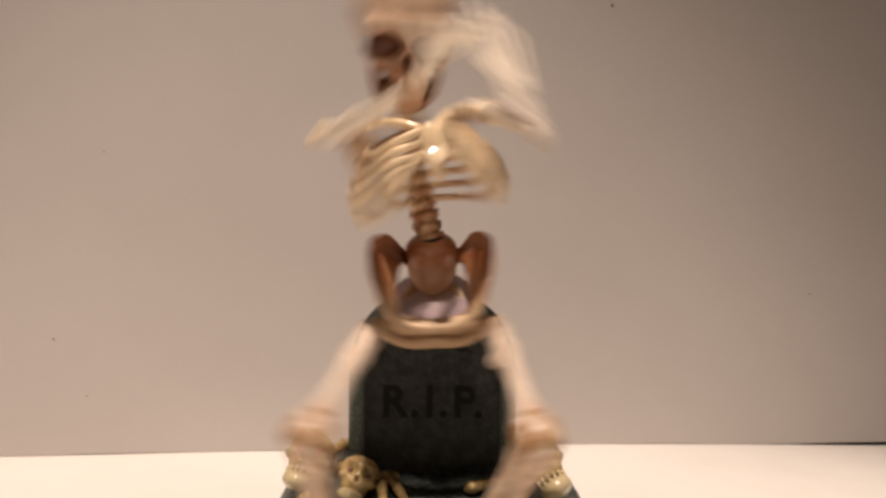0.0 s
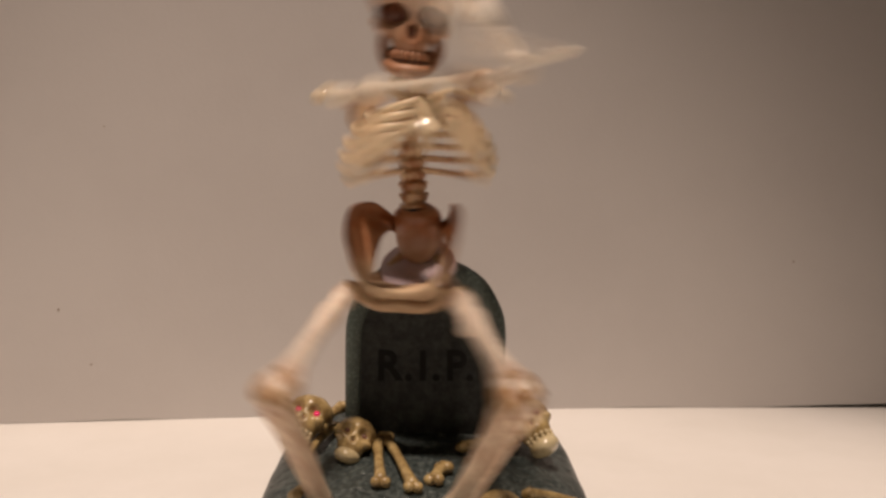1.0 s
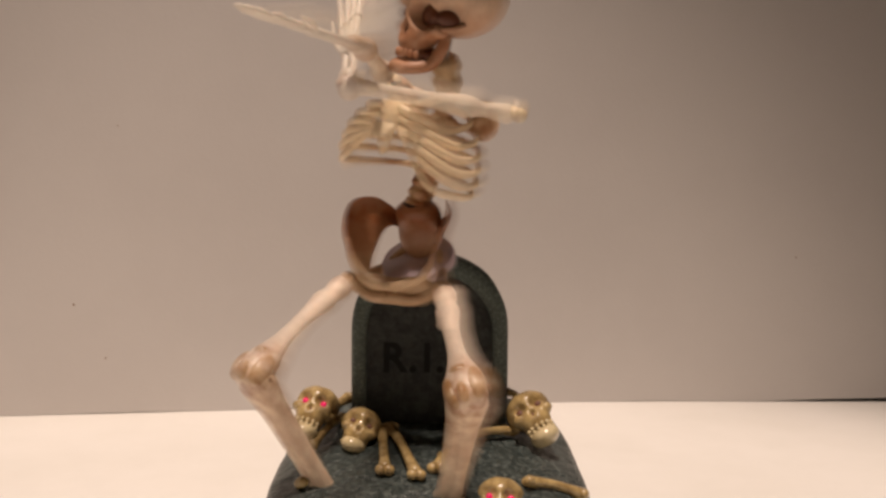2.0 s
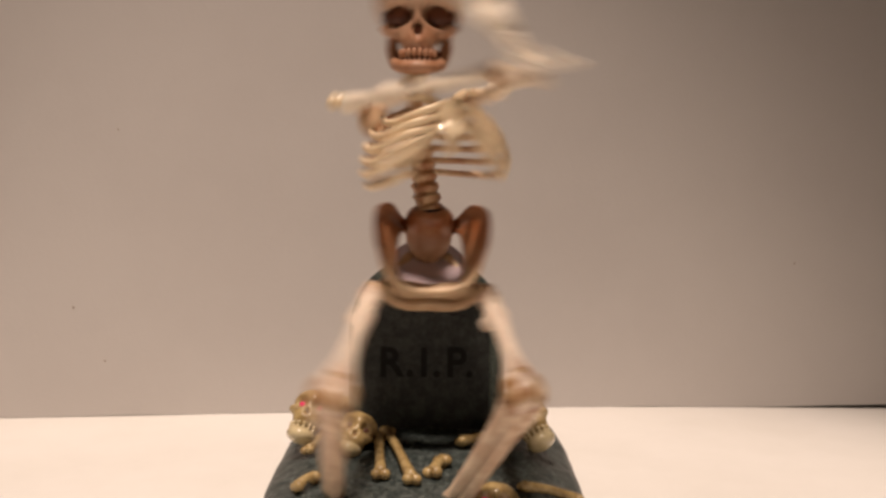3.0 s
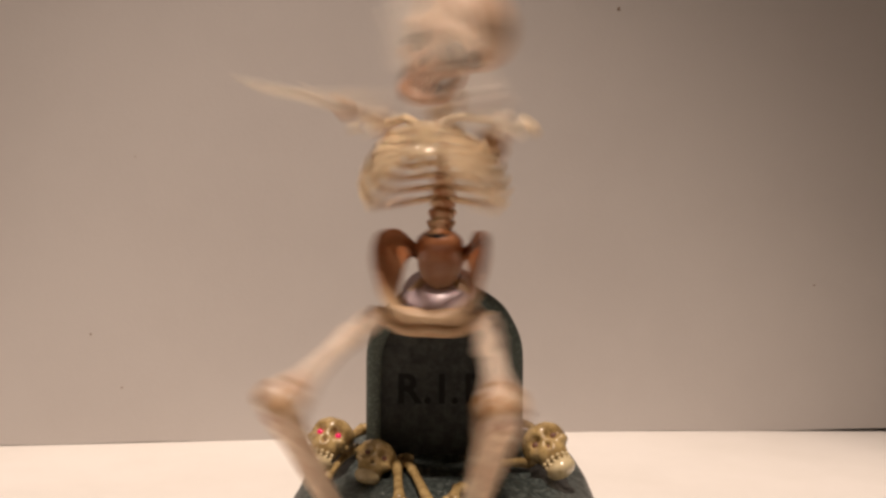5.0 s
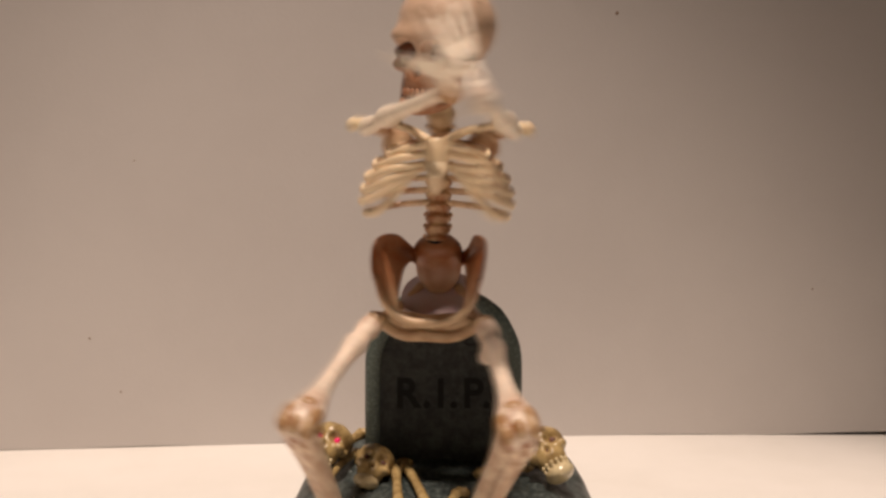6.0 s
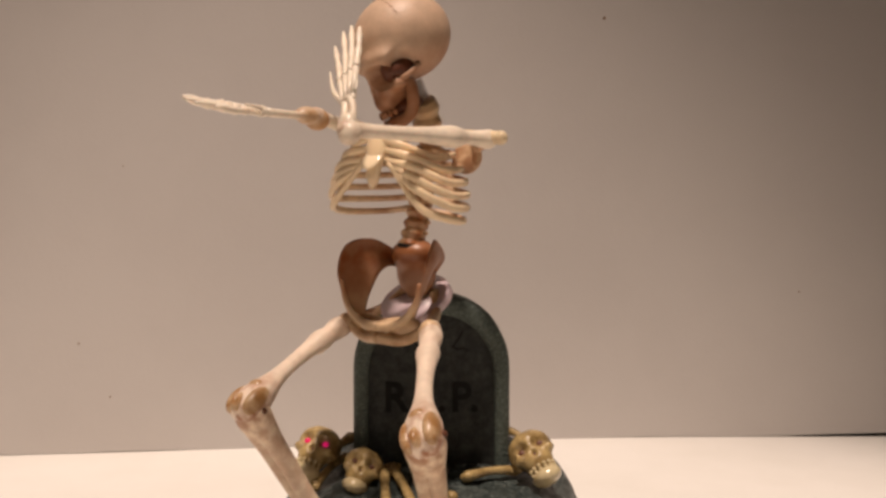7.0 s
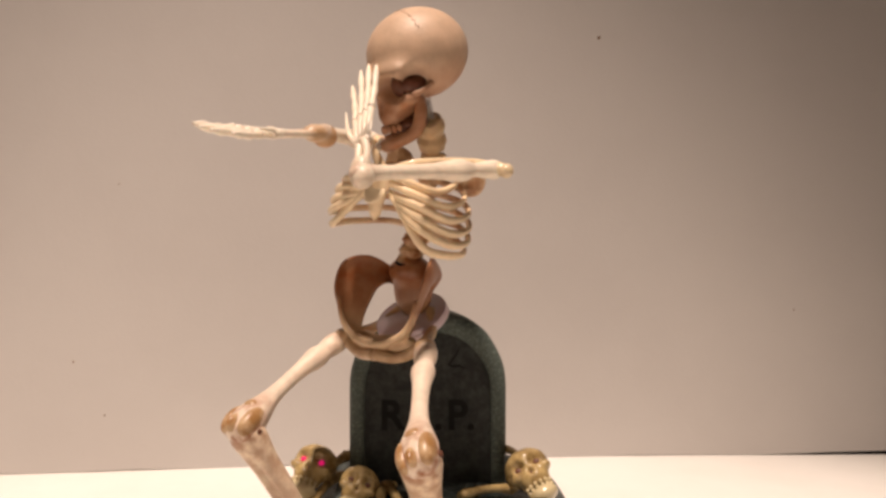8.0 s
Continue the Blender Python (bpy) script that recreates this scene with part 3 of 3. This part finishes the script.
    pts = [(1.2 * q * math.sin(k * 1.7), (-3.5 + 1.05 * k) * q, 0.0) for k in range(22)]
    pts = [(x, y, (26 + 20.0 * math.sqrt(max(0.0, 1 - ((y / q - 2) / 23.0) ** 2 - (x / q / 21.0) ** 2)) + 0.02) * q) for x, y, _ in pts]
    v, f = tube(pts, [0.13 * q] * 22, 5)
    finish("suture", v, f, M_SUTURE, root)
    # neck spring
    pts = [(2.0 * q * math.cos(k * 0.5), (1.0 + 2.0 * math.sin(k * 0.5)) * q, (-3.5 + 9.0 * k / 90) * q) for k in range(91)]
    v, f = tube(pts, [0.32 * q] * 91, 6)
    finish("neck_spring", v, f, M_SPRING, root, "small steel neck spring")
    return root


def shaped_bone(name, fig, stations, mat, label, groove=0.0, bow=0.0):
    """A bone along +z from rows of (z, half width, half depth) in millimetres; its front is -y."""
    st = np.array(stations, float) * 0.001
    zz = np.linspace(0, 1, 64)
    zz = st[0, 0] + (st[-1, 0] - st[0, 0]) * (0.5 - 0.5 * np.cos(math.pi * zz))
    length = st[-1, 0]
    sides = 28
    verts, faces = [], []
    for z in zz:
        rx, ry = np.interp(z, st[:, 0], st[:, 1]), np.interp(z, st[:, 0], st[:, 2])
        g = groove * max(0.0, math.sin(math.pi * min(1.0, max(0.0, (z / length - 0.10) / 0.80)))) ** 0.6
        oy = -bow * math.sin(math.pi * min(1.0, max(0.0, z / length)))
        for k in range(sides):
            a = 2 * math.pi * k / sides
            dent = 1 - g * math.exp(-((((a - 1.5 * math.pi - 0.25 + math.pi) % (2 * math.pi)) - math.pi) / 0.30) ** 2)
            bump = 1 + 0.035 * noise.noise(Vector((math.cos(a) * 2, math.sin(a) * 2, z * 260)))
            verts.append((rx * dent * bump * math.cos(a), oy + ry * dent * bump * math.sin(a), z))
    n = len(zz)
    for i in range(n - 1):
        for k in range(sides):
            faces.append((i * sides + k, i * sides + (k + 1) % sides, (i + 1) * sides + (k + 1) % sides, (i + 1) * sides + k))
    faces.append(tuple(reversed(range(sides))))
    faces.append(tuple((n - 1) * sides + k for k in range(sides)))
    # soften the stations
    co = np.array(verts).reshape(n, sides, 3)
    for _ in range(3):
        co[1:-1, :, :2] = 0.5 * co[1:-1, :, :2] + 0.25 * (co[:-2, :, :2] + co[2:, :, :2])
    return finish(name, co.reshape(-1, 3), faces, mat, fig, label)


def build_leg(fig):
    thigh = shaped_bone("thigh", fig, [(-4, 0.5, 0.5), (-3, 3.6, 3.6), (0, 5.0, 4.7), (4, 5.0, 4.7), (8, 4.2, 4.0), (10, 3.2, 3.1), (12.5, 5.4, 4.9), (16, 5.0, 4.6), (21, 3.9, 3.7), (28, 3.3, 3.2), (38, 3.2, 3.1), (46, 4.0, 3.7), (52, 6.0, 5.0),
                                       (57, 7.6, 6.2), (61, 7.8, 6.6), (65, 7.2, 6.2), (68, 5.4, 4.8), (69.5, 0.6, 0.6)], M_LONG, "ivory plastic thigh bone with a brown-stained knee", 0.0, 0.0022)
    v, f = join(ball((-0.0045, -0.0026, THIGH - 0.0015), (0.0033, 0.0044, 0.0076), 3), ball((0.0045, -0.0026, THIGH - 0.0015), (0.0033, 0.0044, 0.0076), 3),
                ball((0, -0.0042, THIGH - 0.0075), (0.0040, 0.0036, 0.0034), 3), ball((0, -0.0050, THIGH + 0.0030), (0.0020, 0.0032, 0.0044), 3))
    finish("knee_cap", v, f, M_KNEE, thigh, "brown-stained knee cap")
    for s in (-1, 1):
        v, f = ball((s * 0.0077, 0.0012, THIGH - 0.0005), (0.0008, 0.0013, 0.0013), 2)
        finish("knee_pin", v, f, M_SOCKET, thigh, "dark hinge pin hole")
    v, f = join(ball((0, 0, -0.0040), (0.0040, 0.0040, 0.0034), 3), ball((0.0030, 0.002, 0.0145), (0.0036, 0.0032, 0.0036), 3))
    finish("hip_knob", v, f, M_LONG, thigh)
    shin = shaped_bone("shin", fig, [(-3, 0.6, 0.6), (-1.5, 5.2, 4.4), (1, 7.4, 5.8), (4, 8.0, 6.0), (9, 7.0, 5.3), (17, 6.1, 4.4), (40, 5.2, 3.8), (55, 5.2, 4.0), (61, 6.6, 4.8), (65, 6.8, 5.0), (68.5, 4.5, 3.5), (70, 0.6, 0.6)],
                       M_SHIN, "ivory plastic shin bones with brown wash", 0.55)
    toes = []
    for k in range(5):
        toes.append(tube(spline([((k - 2) * 0.0016, 0.000, 0.066), ((k - 2) * 0.0022, -0.009, 0.0675), ((k - 2) * 0.0026, -0.017, 0.069)], 8), [0.0016, 0.0013, 0.0010], 8))
    finish("foot", *join(ball((0, 0.003, 0.067), (0.0045, 0.0075, 0.0035), 3), *toes), M_LONG, shin)
    return thigh, shin


def build_arm(fig, fore_mat, short=False):
    upper = shaped_bone("upper_arm", fig, [(-4.5, 0.5, 0.5), (-3, 3.2, 3.0), (0, 4.3, 4.0), (4, 4.0, 3.8), (9, 2.9, 2.8), (13, 2.8, 2.7), (16, 4.9, 4.4), (20, 5.6, 4.8), (26, 4.5, 3.9), (34, 3.3, 3.1), (56, 2.8, 2.6), (64, 3.4, 3.1),
                                            (70, 4.2, 3.7), (73, 3.2, 3.0), (74.5, 0.5, 0.5)], M_ARM, "ivory plastic upper arm bone")
    v, f = ball((0, 0, 0), (0.0044, 0.0042, 0.0044), 3)
    finish("shoulder_knob", v, f, M_ARM, upper)
    # forearm with the elbow knob as the moving root, wrist and fingers
    pieces = [tube(spline([(-0.0012, 0, 0), (-0.0020, 0, 0.015), (-0.0015, 0, 0.0300)], 12), [0.0022, 0.0014, 0.0017], 10),
              tube(spline([(0.0014, 0, 0), (0.0024, 0.0006, 0.015), (0.0016, 0, 0.0300)], 12), [0.0022, 0.0013, 0.0017], 10),
              ball((0, 0.001, -0.001), (0.0046, 0.0044, 0.0050), 3), ball((0, 0.000, 0.005), (0.0040, 0.0034, 0.0060), 3), ball((0, 0, 0.0310), (0.0034, 0.0022, 0.0026), 2)]
    fore = finish("forearm", *join(*pieces), fore_mat, fig, "short ivory forearm with a brown elbow" if fore_mat is M_FORE else "short ivory forearm with a pale elbow")
    palm = [ball(((k - 1.5) * 0.0021, 0, 0.0340), (0.0014, 0.0014, 0.0017), 2) for k in range(4)]
    for k in range(4):
        palm.append(tube([((k - 1.5) * 0.0021, 0, 0.0340), ((k - 1.5) * 0.0036, -0.0004, 0.0445)], [0.0014, 0.0012, 0.0014], 8))
    palm.append(ball((0, 0.0003, 0.0390), (0.0058, 0.0013, 0.0068), 3))
    finish("palm", *join(*palm), fore_mat, fore)
    for k in range(4):
        x = (k - 1.5)
        ln = (0.017, 0.0205, 0.0195, 0.0155)[k]
        pts = spline([(x * 0.0036, -0.0004, 0.0445), (x * 0.0046, -0.0003, 0.0445 + ln * 0.45), (x * 0.0058, -0.0012, 0.0445 + ln)], 13)
        v, f = tube(pts, [0.0018, 0.0014, 0.0012, 0.0013, 0.0017, 0.0012, 0.0012, 0.0016, 0.0011, 0.0006], 8)
        finish("finger", v, f, fore_mat, fore)
    v, f = tube(spline([(-0.003, 0, 0.0340), (-0.0075, -0.002, 0.0405), (-0.0090, -0.003, 0.0490)], 11), [0.0012, 0.0009, 0.0011, 0.0007, 0.0004], 8)
    finish("finger", v, f, fore_mat, fore, "thumb bones")
    if short:
        # the bent arm: short wrist, large flat hand
        for v in fore.data.vertices:
            if v.co.z > 0.004:
                v.co.z = 0.004 + (v.co.z - 0.004) * 0.5
        for hand_part in fore.children:
            for v in hand_part.data.vertices:
                v.co.x *= 0.9
                v.co.z = 0.018 + (v.co.z - 0.034) * 1.5
    return upper, fore


build_room()
build_specks()
build_base()
figure = tagged(new("skeleton_figure"), "articulated ivory plastic toy skeleton dancing on a tombstone", "skeleton toy")
PELVIS = build_pelvis(figure)
TORSO = build_torso(figure)
SKULL = build_skull(figure)
THIGH_L, SHIN_L = build_leg(figure)
THIGH_R, SHIN_R = build_leg(figure)
UPPER_L, FORE_L = build_arm(figure, M_FORE_PALE, True)
UPPER_R, FORE_R = build_arm(figure, M_FORE)


# ---------------------------------------------------------------- the dance
def motions():
    # t, pelvis turn, lean, torso turn, lean, head turn from the torso, lean, nod, then, from the torso, azimuth and rise of left upper arm,
    # forearm, right upper arm, forearm, then, from the pelvis, of left thigh, right thigh, and the torso's nod
    keys = [
        (0.0, -0.9, -2.4, 12.7, -11.4, -7.8, 1.9, 14.5, -2.4, -10.7, -176, 47, 15, 8, 0, 8, 12.1, -30, -16.5, -28, 2.6),
        (0.2, -33, 2.2, -45, 23.6, -26.3, 34.6, 19.6, -36, 5.5, -134.9, 51.7, 31.4, 0.4, 0.9, 2.1, 41.3, -24.2, -3.9, -27.4, 15.2),
        (0.5, -31, 1.1, -37.1, 25.5, -25.5, 21.5, 19.2, -35, 5.2, -152.2, 49.1, 16.1, 1.6, 14.4, -0.3, 44.9, -28.1, -4.2, -29.8, 9.5),
        (0.6, 9.4, -2.4, 21.7, -20.3, -24.9, -3.9, 15, 6.4, 6.4, -179.7, 32.3, 39.2, 12.6, -6.2, 1.2, -2.9, -30.2, -28.1, -33, 0.1),
        (1.0, -18.2, 0.8, 11.2, -2.9, -7.5, 5.5, 7.7, -5, 0, -137, 55, 41.8, 1.7, 8.2, 0.7, 39.4, -27, -4.3, -31.3, -0.1),
        (2.5, -26.6, 7.8, -39.9, 25.5, -21.8, 30.3, 18.8, -28.9, 10.7, -137, 55, 23.4, 3.4, 12.3, 2.6, 33.4, -32.8, 0.2, -29.3, 3.5),
        (3.0, 8.4, 1.2, 28.1, -9.5, -22.8, -2.5, -4.7, -5, 0, -137, 55, 42.7, 8.1, -10.7, -5.2, 3.3, -29.7, -17.2, -33.3, 0.2),
        (3.5, -7.8, 3.3, -8.9, 4.3, -19.2, 32.6, 12.4, -5, 0, -137, 55, 3, 0.4, -0.3, 1.5, 11.7, -27.6, -26.8, -24.8, -3.9),
        (3.7, -38.7, 5.9, -46.4, 28.5, -26, 38.7, 19.4, -33.7, 9.5, -136.1, 53.4, 33.1, 1.7, -3.2, 5.3, 40, -30, 5.5, -26.8, 15.9),
        (3.9, 1.9, -3.5, 17.8, -18.8, -38.9, -5.3, 9.5, 1.7, -4.1, -172.2, 38.8, 32.3, 11, 1.4, -2.6, 12.2, -31.8, -19.9, -32.4, 1.6),
        (4.0, -40.5, 4.5, -27, 17, -17, 24.4, 23.3, -31.6, -4.8, -158.6, 45.5, 15.1, -2.9, 4.3, -0.8, 50.6, -29.5, 24.5, -28.6, 8.2),
        (4.2, 5, 2.4, 34.9, -6.9, -23.2, 1.3, 15, 7.8, 5.4, -200, 35, 22.9, 4.3, -11.8, -3.3, 8.9, -29.4, -27.2, -33, 1.5),
        (4.5, 9.2, -6.3, 23.5, -31.4, -38.9, -34.1, 2, 4.9, -6.9, -182.1, 40, 20.1, 18.7, 3.9, -7.5, -1.4, -31.4, -31.9, -30.8, 6.4),
        (4.7, -10.7, 1.6, -27.6, 14.1, -20.1, 14.8, 20.8, -5, 0, -137, 55, 14.4, 0.9, -0.7, 0.1, 11.7, -25.4, -21.7, -26.9, -2.8),
        (5.0, -9.3, 1.3, -14.7, 1.9, -11.9, 28.5, 11.3, -5, 0, -137, 55, 9.6, -1.4, 2.1, -1.8, 12, -22.3, -23.2, -25.1, -4.5),
        (5.2, 6.8, -1, -20.8, 3, -25, 11.8, 21.6, -18.6, 3.8, -161.7, 42.3, 10.8, -2.5, 5.7, 0.1, 2, -26.1, -20.5, -32.2, -9.1),
        (6.5, -36.9, 4.2, -26.9, 18.3, -27.1, 0.8, 21.9, -13, -4.5, -149.6, 45.8, 16.2, -2.3, 2.6, -6.5, 37.1, -28.8, 5.4, -25.3, 12),
        (7.0, -36.3, 1.1, -31.9, 5.7, -36, -1.8, 22.4, -18.5, -0.5, -143.5, 45.9, 19.9, 0.1, 1.2, -2.3, 34.6, -29.4, 3.6, -25.3, -1.2),
        (7.5, -36.6, 3.1, -30.1, 14.2, -36.1, 3.6, 21.8, -17.5, -3, -149.9, 45.9, 19.9, -1.4, 1.4, -6, 35.3, -29.5, 3.3, -26.6, 9.9),
        (8.0, -36.9, 2.4, -28.2, 16.3, -36.1, 6.6, 21.5, -18, -4.3, -150.7, 45.8, 18.1, -4.2, 0.3, -5.7, 35.5, -30.1, 2.9, -27.4, 13.1),
    ]
    by_time = {r[0]: np.array(r[1:]) for r in keys}
    facing_a = (by_time[0.2] + by_time[0.5] + by_time[3.7]) / 3       # swung to its right
    facing_b = (by_time[0.6] + by_time[3.0] + by_time[3.9] + by_time[4.2]) / 4     # swung to its left
    # swing between the two ends at the beats in between: -1 one way, 1 the other
    beats = {0.1: -0.1, 0.3: 0.9, 0.4: -0.2, 0.7: -0.1, 0.8: -0.8, 0.9: 0.7, 1.1: -0.5, 1.2: 1.1, 1.3: -0.1, 1.4: -0.8, 1.5: 0.8, 1.6: -0.1, 1.7: -0.8, 1.8: 0.9, 1.9: -0.1,
             2.0: -0.7, 2.1: 0.8, 2.2: -0.7, 2.3: 0.0, 2.4: 0.9, 2.6: -0.1, 2.7: 0.4, 2.8: -0.4, 2.9: -0.8, 3.1: -0.7, 3.2: -0.3, 3.3: 1.0, 3.4: -0.7, 3.6: 1.0, 3.8: 0.8,
             4.1: 0.7, 4.3: -0.8, 4.4: -0.1, 4.6: -0.5, 4.8: 1.2, 4.9: -0.7, 5.1: 0.9, 5.3: -0.7, 5.4: 0.7, 5.5: -0.1, 5.6: -0.7, 5.7: 0.6, 5.8: -0.2, 5.9: -0.7, 6.0: 0.3,
             6.1: -0.4, 6.2: -0.6}
    for t, s in beats.items():
        by_time[t] = facing_a + (facing_b - facing_a) * (s + 1) / 2
    by_time[6.3] = by_time[7.0] * 0.75 + by_time[6.5] * 0.25
    by_time[6.4] = by_time[7.0] * 0.5 + by_time[6.5] * 0.5
    for t in (6.6, 6.8):
        by_time[t] = by_time[6.5] + (by_time[7.0] - by_time[6.5]) * (0.05 if t < 6.7 else 0.7)
    ts = sorted(by_time)
    tab = np.array([by_time[t] for t in ts])

    def at(t):
        i = max(0, min(len(ts) - 2, int(np.searchsorted(ts, t, side="right")) - 1))
        f = (t - ts[i]) / (ts[i + 1] - ts[i])
        h = ts[i + 1] - ts[i]
        m0 = (tab[i + 1] - tab[max(i - 1, 0)]) / (ts[i + 1] - ts[max(i - 1, 0)]) * h
        j = min(i + 2, len(ts) - 1)
        m1 = (tab[j] - tab[i]) / (ts[j] - ts[i]) * h
        return (2 * f ** 3 - 3 * f ** 2 + 1) * tab[i] + (f ** 3 - 2 * f ** 2 + f) * m0 + (3 * f ** 2 - 2 * f ** 3) * tab[i + 1] + (f ** 3 - f ** 2) * m1

    def way(az, el):
        a, e = radians(az), radians(el)
        return Vector((math.sin(a) * math.cos(e), -math.cos(a) * math.cos(e), math.sin(e)))

    def along(origin, d, front):
        z = d.normalized()
        x = (-Vector(front)).cross(z).normalized()
        y = z.cross(x)
        return Matrix.Translation(origin) @ Matrix((x, y, z)).transposed().to_4x4()

    def turn(lean, yaw, nod=0.0):
        return pose(0, 0, 0, 0, lean, 0) @ pose(0, 0, 0, 0, 0, yaw) @ pose(0, 0, 0, nod, 0, 0)

    rows = {ob: [] for ob in (PELVIS, TORSO, SKULL, THIGH_L, SHIN_L, THIGH_R, SHIN_R, UPPER_L, FORE_L, UPPER_R, FORE_R)}
    for k in range(0, 241):
        t = k / 30
        v = at(t)
        mp = Matrix.Translation(SEAT + pose(0, 0, 0, 0, 0, v[0]) @ SEAT_ARM) @ turn(v[1], v[0])
        mt = Matrix.Translation(mp @ WAIST) @ turn(v[3], v[2], v[19])
        mh = Matrix.Translation(mt @ HEAD_JOINT) @ turn(v[5], v[2] + v[4], v[6])
        rows[PELVIS].append((t, mp))
        rows[TORSO].append((t, mt))
        rows[SKULL].append((t, mh))
        ahead = mt.to_3x3() @ Vector((0, -1, 0))
        for s, up, fore, a in ((1, UPPER_L, FORE_L, v[7:11]), (-1, UPPER_R, FORE_R, v[11:15])):
            o = mt @ Vector((s * SHOULDER.x, SHOULDER.y, SHOULDER.z))
            d = way(v[2] + a[0], a[1])
            rows[up].append((t, along(o, d, (0, -0.3, 1) if abs(d.z) < 0.9 else ahead)))
            e = o + d * UPPER
            d2 = way(v[2] + a[2], a[3])
            rows[fore].append((t, along(e, d2, (0.0, -0.5, 0.9) if s < 0 else mt.to_3x3() @ Vector((-0.1, -0.99, 0)))))
        for s, th, sh, a, ankle in ((1, THIGH_L, SHIN_L, v[15:17], ANKLE_L), (-1, THIGH_R, SHIN_R, v[17:19], ANKLE_R)):
            o = mp @ Vector((s * HIP.x, HIP.y, HIP.z))
            d = way(v[0] + a[0], a[1])
            front = mp.to_3x3() @ Vector((0, -1, 0.6))
            rows[th].append((t, along(o, d, front)))
            knee = o + d * THIGH
            rows[sh].append((t, along(knee, ankle - knee, (0, -1, 0.3) if s > 0 else (-0.6, -1, 0.3))))
    for ob, r in rows.items():
        walk(ob, r)


motions()
